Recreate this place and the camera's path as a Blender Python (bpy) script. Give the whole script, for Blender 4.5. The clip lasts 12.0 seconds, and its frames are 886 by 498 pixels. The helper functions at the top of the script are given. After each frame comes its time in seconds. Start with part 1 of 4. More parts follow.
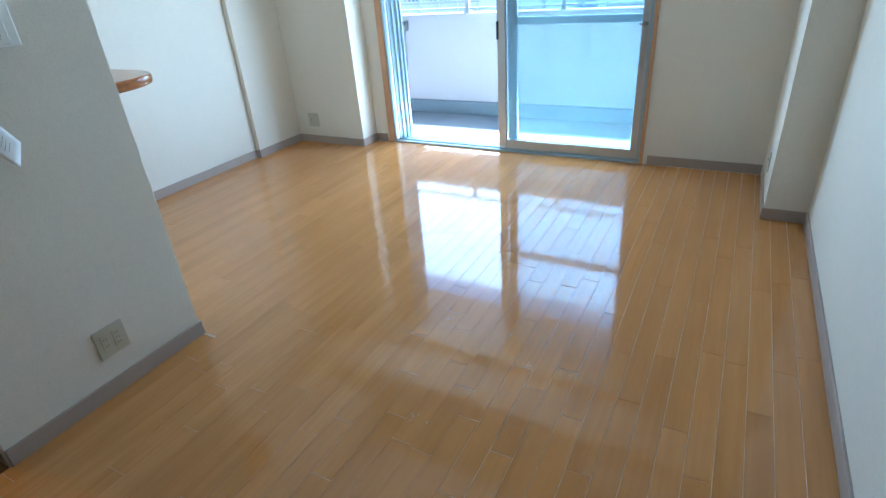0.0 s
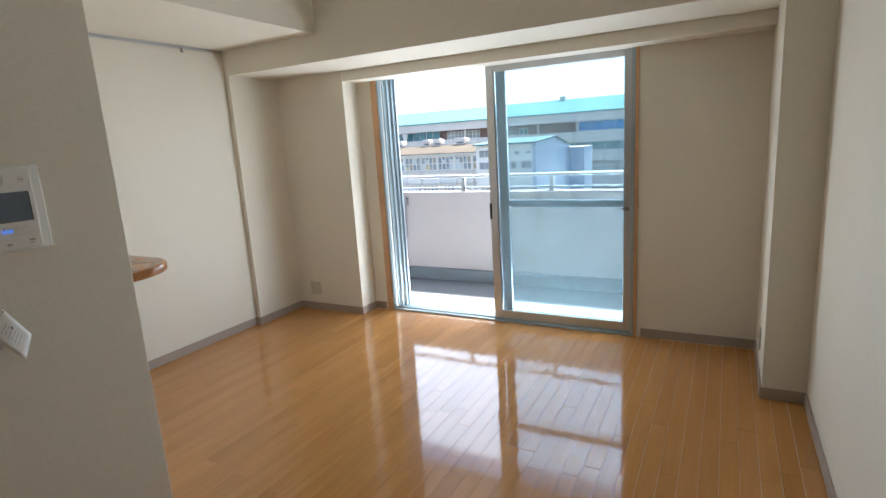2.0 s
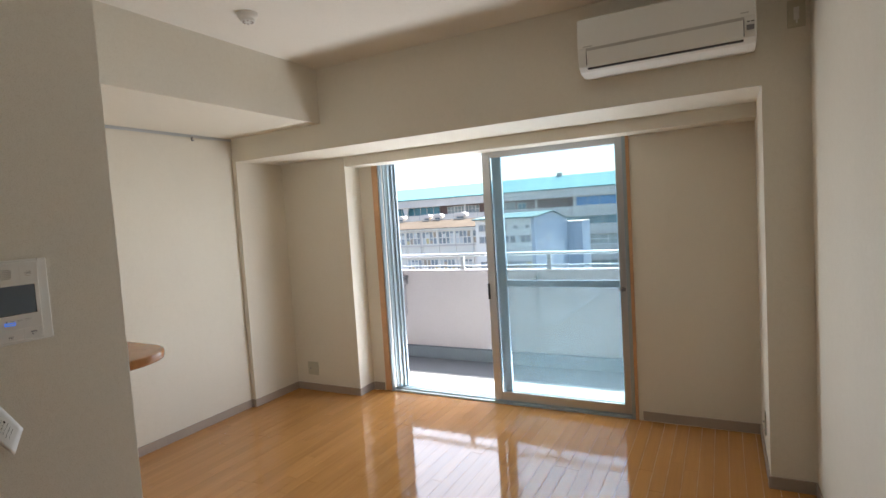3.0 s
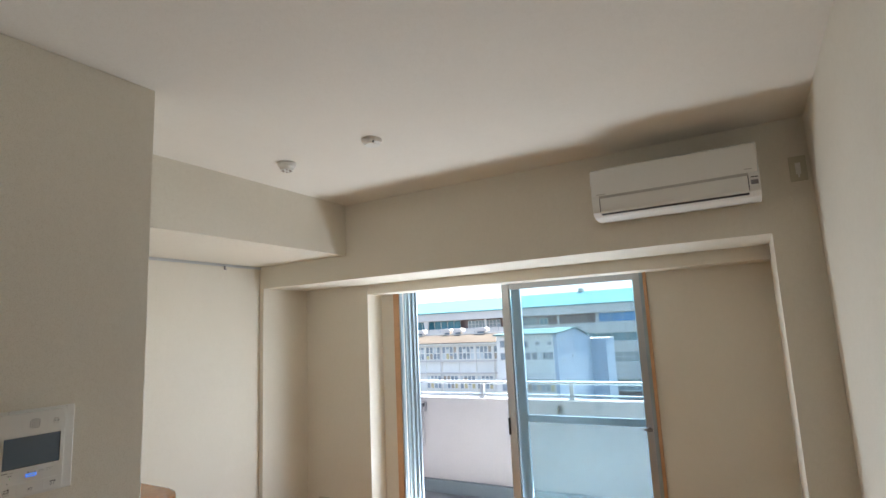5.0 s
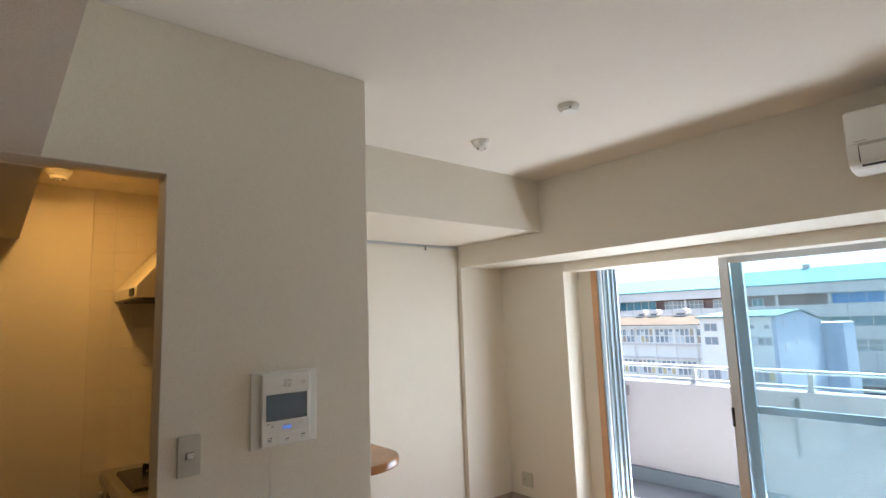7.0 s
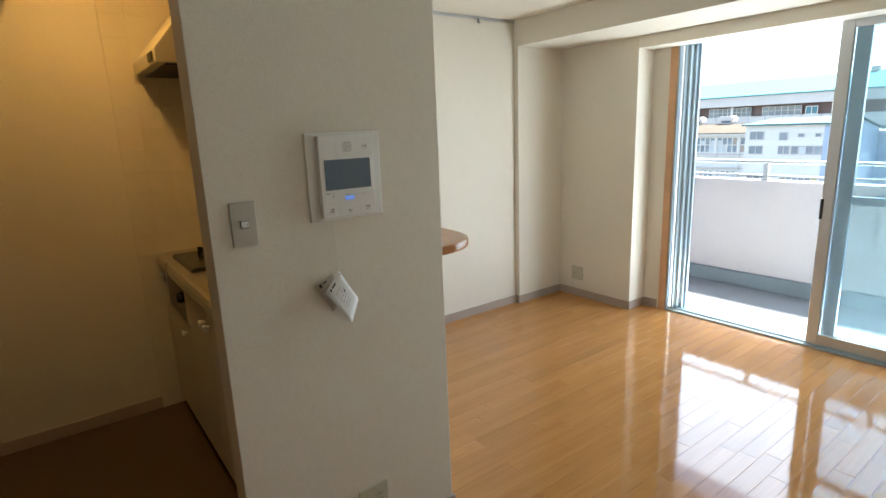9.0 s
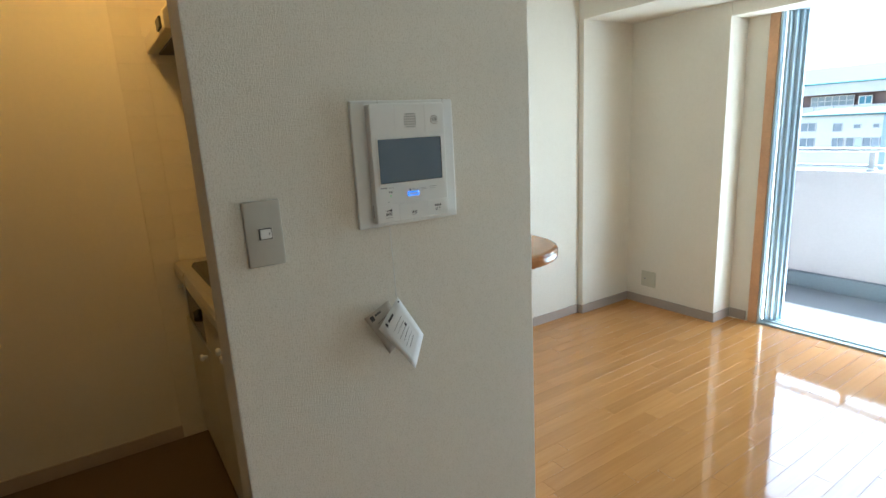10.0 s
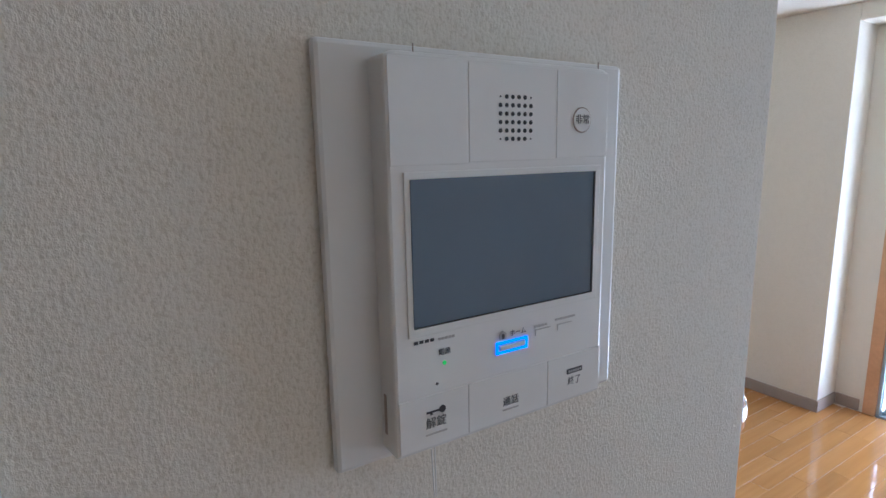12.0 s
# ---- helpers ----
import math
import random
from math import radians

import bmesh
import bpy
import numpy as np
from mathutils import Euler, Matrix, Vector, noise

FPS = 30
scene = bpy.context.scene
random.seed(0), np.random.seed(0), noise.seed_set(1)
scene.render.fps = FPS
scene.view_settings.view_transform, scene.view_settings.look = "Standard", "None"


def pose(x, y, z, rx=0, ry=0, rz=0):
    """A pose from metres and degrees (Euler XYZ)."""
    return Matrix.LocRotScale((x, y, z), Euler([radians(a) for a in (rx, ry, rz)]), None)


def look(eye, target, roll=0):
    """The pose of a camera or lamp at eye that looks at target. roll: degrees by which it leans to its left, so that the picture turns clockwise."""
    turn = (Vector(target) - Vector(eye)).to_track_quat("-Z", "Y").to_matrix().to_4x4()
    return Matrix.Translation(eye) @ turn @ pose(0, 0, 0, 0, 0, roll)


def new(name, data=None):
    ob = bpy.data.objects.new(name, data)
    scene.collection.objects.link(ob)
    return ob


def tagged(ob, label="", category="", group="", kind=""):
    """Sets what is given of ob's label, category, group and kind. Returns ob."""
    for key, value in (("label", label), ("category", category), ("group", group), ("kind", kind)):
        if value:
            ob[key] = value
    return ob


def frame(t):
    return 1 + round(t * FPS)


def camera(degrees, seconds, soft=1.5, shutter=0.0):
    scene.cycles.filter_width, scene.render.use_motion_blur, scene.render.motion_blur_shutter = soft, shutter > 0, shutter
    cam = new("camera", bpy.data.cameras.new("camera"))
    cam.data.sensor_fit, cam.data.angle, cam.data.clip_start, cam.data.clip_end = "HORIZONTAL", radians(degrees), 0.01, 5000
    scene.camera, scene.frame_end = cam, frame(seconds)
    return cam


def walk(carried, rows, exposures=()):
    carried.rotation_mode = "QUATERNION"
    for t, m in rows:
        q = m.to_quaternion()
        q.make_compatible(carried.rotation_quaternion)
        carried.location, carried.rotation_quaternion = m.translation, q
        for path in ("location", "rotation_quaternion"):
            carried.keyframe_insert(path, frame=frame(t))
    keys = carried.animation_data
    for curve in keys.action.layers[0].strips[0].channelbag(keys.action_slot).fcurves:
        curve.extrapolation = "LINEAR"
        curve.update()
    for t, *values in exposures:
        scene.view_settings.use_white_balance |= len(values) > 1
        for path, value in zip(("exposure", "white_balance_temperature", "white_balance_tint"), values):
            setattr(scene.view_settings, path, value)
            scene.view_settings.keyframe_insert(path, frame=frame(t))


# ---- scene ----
cam = camera(79.6, 12.0)

PATH = [
    (0, (-1.579, 1.128, 1.276), (-2.457, 2.662, 0.34), -4.4),
    (0.5, (-1.583, 1.128, 1.313), (-2.47, 2.735, 0.521), -4.0),
    (1, (-1.576, 1.126, 1.349), (-2.476, 2.787, 0.692), -3.6),
    (1.5, (-1.57, 1.124, 1.381), (-2.483, 2.825, 0.854), -3.5),
    (2, (-1.56, 1.126, 1.404), (-2.491, 2.85, 1.005), -3.5),
    (2.5, (-1.544, 1.116, 1.433), (-2.484, 2.86, 1.163), -3.5),
    (3, (-1.532, 1.11, 1.461), (-2.467, 2.874, 1.333), -3.6),
    (3.5, (-1.519, 1.088, 1.494), (-2.442, 2.863, 1.521), -3.5),
    (3.7, (-1.513, 1.092, 1.511), (-2.433, 2.865, 1.596), -3.5),
    (5.3, (-1.492, 1.057, 1.589), (-2.514, 2.745, 1.912), -2.9),
    (5.5, (-1.522, 1.076, 1.566), (-2.625, 2.713, 1.89), -3.4),
    (6, (-1.565, 1.064, 1.558), (-2.843, 2.57, 1.875), -3.1),
    (6.5, (-1.577, 1.068, 1.576), (-3.002, 2.438, 1.879), -2.5),
    (7, (-1.604, 1.08, 1.568), (-3.111, 2.369, 1.823), -2.0),
    (7.5, (-1.632, 1.086, 1.524), (-3.173, 2.358, 1.598), -1.2),
    (7.7, (-1.653, 1.081, 1.514), (-3.198, 2.351, 1.477), -0.7),
    (9.3, (-2.064, 1.216, 1.379), (-3.645, 2.343, 0.9), -1.9),
    (9.5, (-2.137, 1.259, 1.365), (-3.747, 2.346, 0.894), -2.1),
    (10, (-2.417, 1.32, 1.349), (-4.053, 2.381, 0.907), -3.1),
    (10.5, (-2.643, 1.389, 1.351), (-4.303, 2.421, 0.924), -3.1),
    (11, (-2.842, 1.508, 1.357), (-4.539, 2.498, 0.983), -2.9),
    (11.5, (-2.993, 1.613, 1.367), (-4.703, 2.59, 1.019), -2.1),
    (12, (-3.092, 1.65, 1.348), (-4.764, 2.689, 0.992), -1.1),
]
walk(cam, [(t, look(eye, target, roll)) for t, eye, target, roll in PATH], [(0, 2.88, 4465, -3), (0.5, 2.78, 5080, 2), (1, 2.66, 5211, 1), (1.5, 2.49, 5514, 3), (2.5, 2.21, 6222, 12), (3.5, 2.21, 6323, 12), (5.5, 2.46, 5972, 9), (6.5, 2.51, 6122, 12), (7, 2.56, 5970, 11), (7.5, 2.58, 5919, 7), (9.5, 2.71, 5970, 3), (10, 2.91, 5414, 0), (10.5, 3.08, 5139, -1), (11, 3.23, 5142, 4), (11.5, 2.96, 4790, 8), (12, 2.83, 4938, 13)])

# ---- world, sun, exposure ----
SUN_EL, SUN_AZ = radians(60), radians(8)
world = bpy.data.worlds.new("world")
scene.world = world
world.use_nodes = True
_nt = world.node_tree
_sky = _nt.nodes.new("ShaderNodeTexSky")
_sky.sky_type = "NISHITA"
_sky.sun_disc = False
_sky.sun_elevation = SUN_EL
_sky.sun_rotation = SUN_AZ
_sky.dust_density = 1.5
_bg = _nt.nodes["Background"]
_bg.inputs["Strength"].default_value = 0.10
_nt.links.new(_sky.outputs["Color"], _bg.inputs["Color"])
sun = new("sun", bpy.data.lights.new("sun", "SUN"))
sun.data.energy, sun.data.angle, sun.data.color = 4.2, radians(0.5), (1.0, 0.96, 0.88)
sun.matrix_world = look((0, 0, 0), (-math.sin(SUN_AZ) * math.cos(SUN_EL), -math.cos(SUN_AZ) * math.cos(SUN_EL), -math.sin(SUN_EL)))

window_sky = new("window_sky", bpy.data.lights.new("window_sky", "AREA"))
window_sky.data.shape, window_sky.data.size, window_sky.data.size_y, window_sky.data.energy = "RECTANGLE", 7.0, 1.30, 22
window_sky.data.color = (0.90, 0.96, 1.0)
window_sky.matrix_world = look((-3.0, 6.26, 1.62), (-3.0, 0.0, 1.62))
balcony_bounce = new("balcony_bounce", bpy.data.lights.new("balcony_bounce", "AREA"))
balcony_bounce.data.shape, balcony_bounce.data.size, balcony_bounce.data.size_y, balcony_bounce.data.energy = "RECTANGLE", 2.0, 0.50, 9.5
balcony_bounce.data.color = (0.93, 0.97, 1.0)
balcony_bounce.matrix_world = look((-3.1, 5.20, 0.08), (-3.1, 4.50, 0.88))
kitchen_bulb = new("kitchen_bulb", bpy.data.lights.new("kitchen_bulb", "AREA"))
kitchen_bulb.data.shape, kitchen_bulb.data.size, kitchen_bulb.data.energy = "DISK", 0.13, 0.80
kitchen_bulb.data.color = (1.0, 0.50, 0.08)
kitchen_bulb.location = (-4.38, 1.31, 2.305)

# ---- materials ----
def nodes(name):
    m = bpy.data.materials.new(name)
    m.use_nodes = True
    return m, m.node_tree, m.node_tree.nodes["Principled BSDF"]


def coords(nt, scale=(1, 1, 1)):
    tc = nt.nodes.new("ShaderNodeTexCoord")
    mp = nt.nodes.new("ShaderNodeMapping")
    mp.inputs["Scale"].default_value = scale
    nt.links.new(tc.outputs["Object"], mp.inputs["Vector"])
    return mp.outputs["Vector"]


def noise_tex(nt, vec, scale, detail=3.0, rough=0.55):
    n = nt.nodes.new("ShaderNodeTexNoise")
    n.inputs["Scale"].default_value = scale
    n.inputs["Detail"].default_value = detail
    n.inputs["Roughness"].default_value = rough
    nt.links.new(vec, n.inputs["Vector"])
    return n.outputs["Fac"]


def ramp(nt, fac, stops):
    r = nt.nodes.new("ShaderNodeValToRGB")
    el = r.color_ramp.elements
    while len(el) < len(stops):
        el.new(0.5)
    for e, (p, c) in zip(el, stops):
        e.position, e.color = p, (*c, 1)
    nt.links.new(fac, r.inputs["Fac"])
    return r.outputs["Color"]


def mix(nt, a, b, fac, kind="MIX"):
    n = nt.nodes.new("ShaderNodeMix")
    n.data_type, n.blend_type = "RGBA", kind
    if isinstance(fac, float):
        n.inputs[0].default_value = fac
    else:
        nt.links.new(fac, n.inputs[0])
    for sock, v in ((n.inputs[6], a), (n.inputs[7], b)):
        if isinstance(v, tuple):
            sock.default_value = (*v, 1)
        else:
            nt.links.new(v, sock)
    return n.outputs[2]


def bump(nt, b, height, strength, dist):
    n = nt.nodes.new("ShaderNodeBump")
    n.inputs["Strength"].default_value = strength
    n.inputs["Distance"].default_value = dist
    nt.links.new(height, n.inputs["Height"])
    nt.links.new(n.outputs["Normal"], b.inputs["Normal"])


def shade(c, k):
    return tuple(min(1, v * k) for v in c)


def surface(name, base, rough=0.5, metal=0.0, vary=0.08, big=2.0, fine=60.0, relief=0.15, depth=0.001, spec=0.5):
    """A plain real surface: a broad and a fine variation of colour and gloss, with slight relief."""
    m, nt, b = nodes(name)
    v = coords(nt)
    n1, n2 = noise_tex(nt, v, big, 4), noise_tex(nt, v, fine, 3)
    c1 = ramp(nt, n1, ((0.3, shade(base, 1 - vary)), (0.7, shade(base, 1 + vary))))
    c = mix(nt, c1, ramp(nt, n2, ((0.35, shade(base, 1 - vary * 0.7)), (0.65, shade(base, 1 + vary * 0.5)))), 0.4)
    nt.links.new(c, b.inputs["Base Color"])
    r = nt.nodes.new("ShaderNodeMapRange")
    r.inputs["To Min"].default_value, r.inputs["To Max"].default_value = max(0.02, rough * 0.85), min(1, rough * 1.15)
    nt.links.new(n1, r.inputs["Value"])
    nt.links.new(r.outputs["Result"], b.inputs["Roughness"])
    b.inputs["Metallic"].default_value = metal
    b.inputs["Specular IOR Level"].default_value = spec
    bump(nt, b, n2, relief, depth)
    return m


def wallpaper(name, base):
    """Vinyl wallpaper with a fine woven relief."""
    m, nt, b = nodes(name)
    v = coords(nt)
    weave_v = noise_tex(nt, coords(nt, (430, 430, 220)), 1.0, 2, 0.6)
    weave_h = noise_tex(nt, coords(nt, (310, 310, 430)), 1.0, 2, 0.6)
    patch = noise_tex(nt, v, 35, 3)
    soil = noise_tex(nt, v, 1.1, 5)
    both = nt.nodes.new("ShaderNodeMath")
    both.operation = "ADD"
    nt.links.new(weave_v, both.inputs[0])
    nt.links.new(weave_h, both.inputs[1])
    c = ramp(nt, soil, ((0.3, shade(base, 0.965)), (0.7, shade(base, 1.015))))
    grain = ramp(nt, both.outputs[0], ((0.78, (0.91, 0.895, 0.86)), (1.10, (1.03, 1.03, 1.03))))
    c = mix(nt, c, grain, 1.0, "MULTIPLY")
    c = mix(nt, c, ramp(nt, patch, ((0.3, (0.975, 0.975, 0.97)), (0.7, (1, 1, 1)))), 1.0, "MULTIPLY")
    nt.links.new(c, b.inputs["Base Color"])
    b.inputs["Roughness"].default_value = 0.75
    b.inputs["Specular IOR Level"].default_value = 0.25
    bump(nt, b, both.outputs[0], 0.45, 0.0013)
    return m


def plank_material():
    """Waxed oak boards: a tint of its own for each board, grain along y, glossy wax with scuffs."""
    m, nt, b = nodes("oak_boards")
    info = nt.nodes.new("ShaderNodeObjectInfo")
    geo = nt.nodes.new("ShaderNodeNewGeometry")
    pos = nt.nodes.new("ShaderNodeMapping")
    pos.inputs["Scale"].default_value = (60, 2.2, 60)
    nt.links.new(geo.outputs["Position"], pos.inputs["Vector"])
    off = nt.nodes.new("ShaderNodeVectorMath")
    off.operation = "SCALE"
    comb = nt.nodes.new("ShaderNodeCombineXYZ")
    tint = nt.nodes.new("ShaderNodeMath")
    tint.operation = "ADD"
    nt.links.new(info.outputs["Random"], tint.inputs[0])
    nt.links.new(geo.outputs["Random Per Island"], tint.inputs[1])
    frac = nt.nodes.new("ShaderNodeMath")
    frac.operation = "FRACT"
    nt.links.new(tint.outputs[0], frac.inputs[0])
    nt.links.new(frac.outputs[0], comb.inputs[1])
    nt.links.new(comb.outputs[0], off.inputs[0])
    off.inputs["Scale"].default_value = 37.0
    add = nt.nodes.new("ShaderNodeVectorMath")
    nt.links.new(pos.outputs[0], add.inputs[0])
    nt.links.new(off.outputs[0], add.inputs[1])
    grain = noise_tex(nt, add.outputs[0], 1.0, 5, 0.6)
    wide = nt.nodes.new("ShaderNodeMapping")
    wide.inputs["Scale"].default_value = (0.22, 0.5, 0.22)
    nt.links.new(add.outputs[0], wide.inputs["Vector"])
    figure = noise_tex(nt, wide.outputs[0], 1.0, 3, 0.5)
    base = ramp(nt, frac.outputs[0], ((0.0, WOOD[0]), (0.35, WOOD[1]), (0.7, WOOD[2]), (1.0, WOOD[3])))
    c = mix(nt, base, ramp(nt, grain, ((0.35, (0.86, 0.81, 0.74)), (0.62, (1.04, 1.03, 1.02)))), 0.5, "MULTIPLY")
    c = mix(nt, c, ramp(nt, figure, ((0.38, (0.86, 0.82, 0.76)), (0.6, (1, 1, 1)))), 0.6, "MULTIPLY")
    nt.links.new(c, b.inputs["Base Color"])
    wear = nt.nodes.new("ShaderNodeMapping")
    nt.links.new(geo.outputs["Position"], wear.inputs["Vector"])
    w = noise_tex(nt, wear.outputs[0], 7.0, 6, 0.7)
    r = nt.nodes.new("ShaderNodeMapRange")
    r.inputs["From Min"].default_value, r.inputs["From Max"].default_value = 0.35, 0.75
    r.inputs["To Min"].default_value, r.inputs["To Max"].default_value = 0.045, 0.10
    nt.links.new(w, r.inputs["Value"])
    nt.links.new(r.outputs["Result"], b.inputs["Roughness"])
    b.inputs["Specular IOR Level"].default_value = 0.5
    b.inputs["Coat Weight"].default_value = 0.20
    b.inputs["Coat Roughness"].default_value = 0.065
    wave = noise_tex(nt, wear.outputs[0], 9.0, 2, 0.5)
    bump(nt, b, wave, 0.03, 0.002)
    return m


WOOD = ((0.505, 0.246, 0.072), (0.545, 0.267, 0.079), (0.56, 0.277, 0.083), (0.595, 0.298, 0.092))
M_WALL = wallpaper("wallpaper", (0.80, 0.750, 0.648))
M_CEIL = wallpaper("ceiling_paper", (0.83, 0.79, 0.715))
M_OAK = plank_material()
M_GROOVE = surface("pale_joint_filler", (0.80, 0.69, 0.55), 0.8, fine=200, spec=0.1)
M_BASE = surface("baseboard_vinyl", (0.40, 0.325, 0.265), 0.5, fine=90)
M_CLOSING = surface("dark_closing_brown", (0.24, 0.15, 0.08), 0.4, vary=0.15, big=4)
M_TRIM = surface("varnished_trim", (0.62, 0.36, 0.19), 0.35, vary=0.15, big=6)
M_WHITE = surface("white_plastic", (0.80, 0.79, 0.75), 0.35, vary=0.02, relief=0.05)
M_GREYP = surface("grey_plastic", (0.50, 0.48, 0.45), 0.4, vary=0.03, relief=0.05)
M_AGED = surface("aged_plastic", (0.55, 0.52, 0.40), 0.4, vary=0.05, relief=0.05)
M_SWITCH = surface("switch_plastic", (0.50, 0.475, 0.41), 0.4, vary=0.04, big=14, relief=0.05)
M_ALU = surface("brushed_aluminium", (0.62, 0.64, 0.66), 0.38, 0.85, vary=0.06, fine=200, relief=0.05)
M_ALU2 = surface("anodised_aluminium", (0.42, 0.51, 0.57), 0.35, 0.6, vary=0.06, fine=200, relief=0.05)
M_DARK = surface("dark_rubber", (0.03, 0.03, 0.032), 0.5, vary=0.2)
M_STEEL = surface("zinc_steel", (0.28, 0.28, 0.29), 0.4, 0.8, vary=0.15)
M_CHAIN = surface("dull_chain", (0.30, 0.30, 0.31), 0.6, 0.3, vary=0.2)
M_PARAPET = surface("parapet_paint", (0.45, 0.42, 0.43), 0.8, vary=0.06, big=1.5, relief=0.4, depth=0.002)
# one balcony floor in two tones: parapet shade and sunlight put into the colour
M_BALC_SHADE = surface("balcony_coating_shaded", (0.17, 0.18, 0.20), 0.6, vary=0.10, relief=0.3)
M_BALC_SUN = surface("balcony_sunlit_strip", (0.50, 0.51, 0.50), 0.7, vary=0.08, relief=0.3)
M_GUTTER = surface("skirting_coating", (0.15, 0.18, 0.21), 0.6, vary=0.12)
M_TILE = surface("cream_tile", (0.70, 0.64, 0.53), 0.22, vary=0.03, big=5, relief=0.04)
M_GROUT = surface("tile_grout", (0.66, 0.60, 0.49), 0.8)
M_KFLOOR = surface("brown_vinyl", (0.085, 0.052, 0.028), 0.35, vary=0.15, big=3, fine=50)
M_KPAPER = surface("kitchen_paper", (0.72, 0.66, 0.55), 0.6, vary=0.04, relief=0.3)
M_KCAB = surface("laminate_cream", (0.62, 0.56, 0.44), 0.4, vary=0.04)
M_KSTEEL = surface("stainless", (0.55, 0.52, 0.47), 0.28, 0.9, vary=0.08)
M_BLACK = surface("black_enamel", (0.012, 0.012, 0.013), 0.25, vary=0.2)
M_PAPER2 = surface("buff_card", (0.50, 0.44, 0.36), 0.7, vary=0.03)
M_PAPER = surface("card_paper", (0.84, 0.85, 0.84), 0.7, vary=0.02)
M_INK = surface("dark_ink", (0.05, 0.05, 0.055), 0.6, vary=0.1)
M_COUNTER = surface("varnished_counter", (0.40, 0.17, 0.06), 0.15, vary=0.2, big=5, fine=40)
M_SLATE = surface("weathered_teal_roof", (0.11, 0.18, 0.18), 0.8, vary=0.12, big=0.3, spec=0.1)
M_ROOF = surface("teal_metal_roof", (0.12, 0.255, 0.265), 0.8, vary=0.05, big=0.1, spec=0.1)
M_BLIND = surface("pale_blind", (0.66, 0.65, 0.60), 0.7, vary=0.1, big=2)
M_GOODS = surface("yellow_stacked_goods", (0.62, 0.50, 0.26), 0.7, vary=0.35, big=3)
M_TAN = surface("tan_interior", (0.46, 0.36, 0.26), 0.8, vary=0.3, big=2)
M_CONC = surface("pale_concrete", (0.66, 0.59, 0.52), 0.8, vary=0.08, big=0.2, fine=3)
M_WHITEW = surface("white_siding", (0.82, 0.76, 0.66), 0.7, vary=0.06, big=0.3, fine=4)
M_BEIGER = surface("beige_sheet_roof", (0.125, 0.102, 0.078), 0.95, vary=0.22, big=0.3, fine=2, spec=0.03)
M_BLUEW = surface("blue_grey_siding", (0.45, 0.50, 0.56), 0.6, vary=0.05, big=0.2, fine=4)
M_GLASSF = surface("dark_window_glass", (0.30, 0.32, 0.32), 0.15, vary=0.3, big=0.5)
M_GLASSB = surface("blue_window_glass", (0.08, 0.25, 0.50), 0.12, vary=0.3, big=0.5)
M_GLASSG = surface("grey_window_glass", (0.34, 0.36, 0.36), 0.15, vary=0.4, big=1.5)
M_GLASST = surface("teal_window_glass", (0.07, 0.20, 0.25), 0.15, vary=0.3, big=0.5)
M_BRICK = surface("russet_cladding", (0.26, 0.17, 0.15), 0.7, vary=0.2, big=0.3)
M_ASPHALT = surface("asphalt", (0.06, 0.06, 0.06), 0.9, vary=0.15, big=0.2, fine=8)
M_GREEN = surface("hedge_green", (0.06, 0.10, 0.04), 0.9, vary=0.5, big=1, fine=8)


def glass_material(name, tint, alpha):
    m, nt, b = nodes(name)
    tr = nt.nodes.new("ShaderNodeBsdfTransparent")
    tr.inputs["Color"].default_value = (*tint, 1)
    gl = nt.nodes.new("ShaderNodeBsdfGlossy")
    gl.inputs["Roughness"].default_value = 0.01
    fr = nt.nodes.new("ShaderNodeFresnel")
    fr.inputs["IOR"].default_value = 1.45
    mx = nt.nodes.new("ShaderNodeMixShader")
    nt.links.new(fr.outputs[0], mx.inputs[0])
    nt.links.new(tr.outputs[0], mx.inputs[1])
    nt.links.new(gl.outputs[0], mx.inputs[2])
    df = nt.nodes.new("ShaderNodeBsdfDiffuse")
    df.inputs["Color"].default_value = (0.55, 0.68, 0.72, 1)
    mx2 = nt.nodes.new("ShaderNodeMixShader")
    mx2.inputs[0].default_value = alpha
    nt.links.new(mx.outputs[0], mx2.inputs[1])
    nt.links.new(df.outputs[0], mx2.inputs[2])
    nt.links.new(mx2.outputs[0], nt.nodes["Material Output"].inputs["Surface"])
    nt.nodes.remove(b)
    return m


M_PANE = glass_material("window_glass", (0.89, 0.945, 0.96), 0.05)

M_HAZY = glass_material("hazy_window_glass", (0.88, 0.935, 0.955), 0.13)


def glow(name, color, strength):
    m, nt, b = nodes(name)
    b.inputs["Base Color"].default_value = (*color, 1)
    b.inputs["Emission Color"].default_value = (*color, 1)
    b.inputs["Emission Strength"].default_value = strength
    return m


M_RING = glow("blue_ring", (0.0, 0.22, 1.0), 0.20)
M_GREENLED = glow("green_led", (0.1, 0.8, 0.15), 0.05)
M_LAMP = glow("warm_diffuser", (1.0, 0.62, 0.28), 6.0)
M_SCREEN = surface("screen_glass", (0.085, 0.125, 0.175), 0.22, vary=0.05, relief=0.0)
M_SCREEN.node_tree.nodes["Principled BSDF"].inputs["Specular IOR Level"].default_value = 0.8


# ---- mesh helpers ----
def bm_box(bm, lo, hi, bev=0.0, seg=2):
    made = bmesh.ops.create_cube(bm, size=1.0)["verts"]
    for v in made:
        v.co = Vector([lo[i] + (v.co[i] + 0.5) * (hi[i] - lo[i]) for i in range(3)])
    if bev:
        edges = list({e for v in made for e in v.link_edges})
        bmesh.ops.bevel(bm, geom=edges, offset=bev, segments=seg, profile=0.5, affect="EDGES")
    return bm


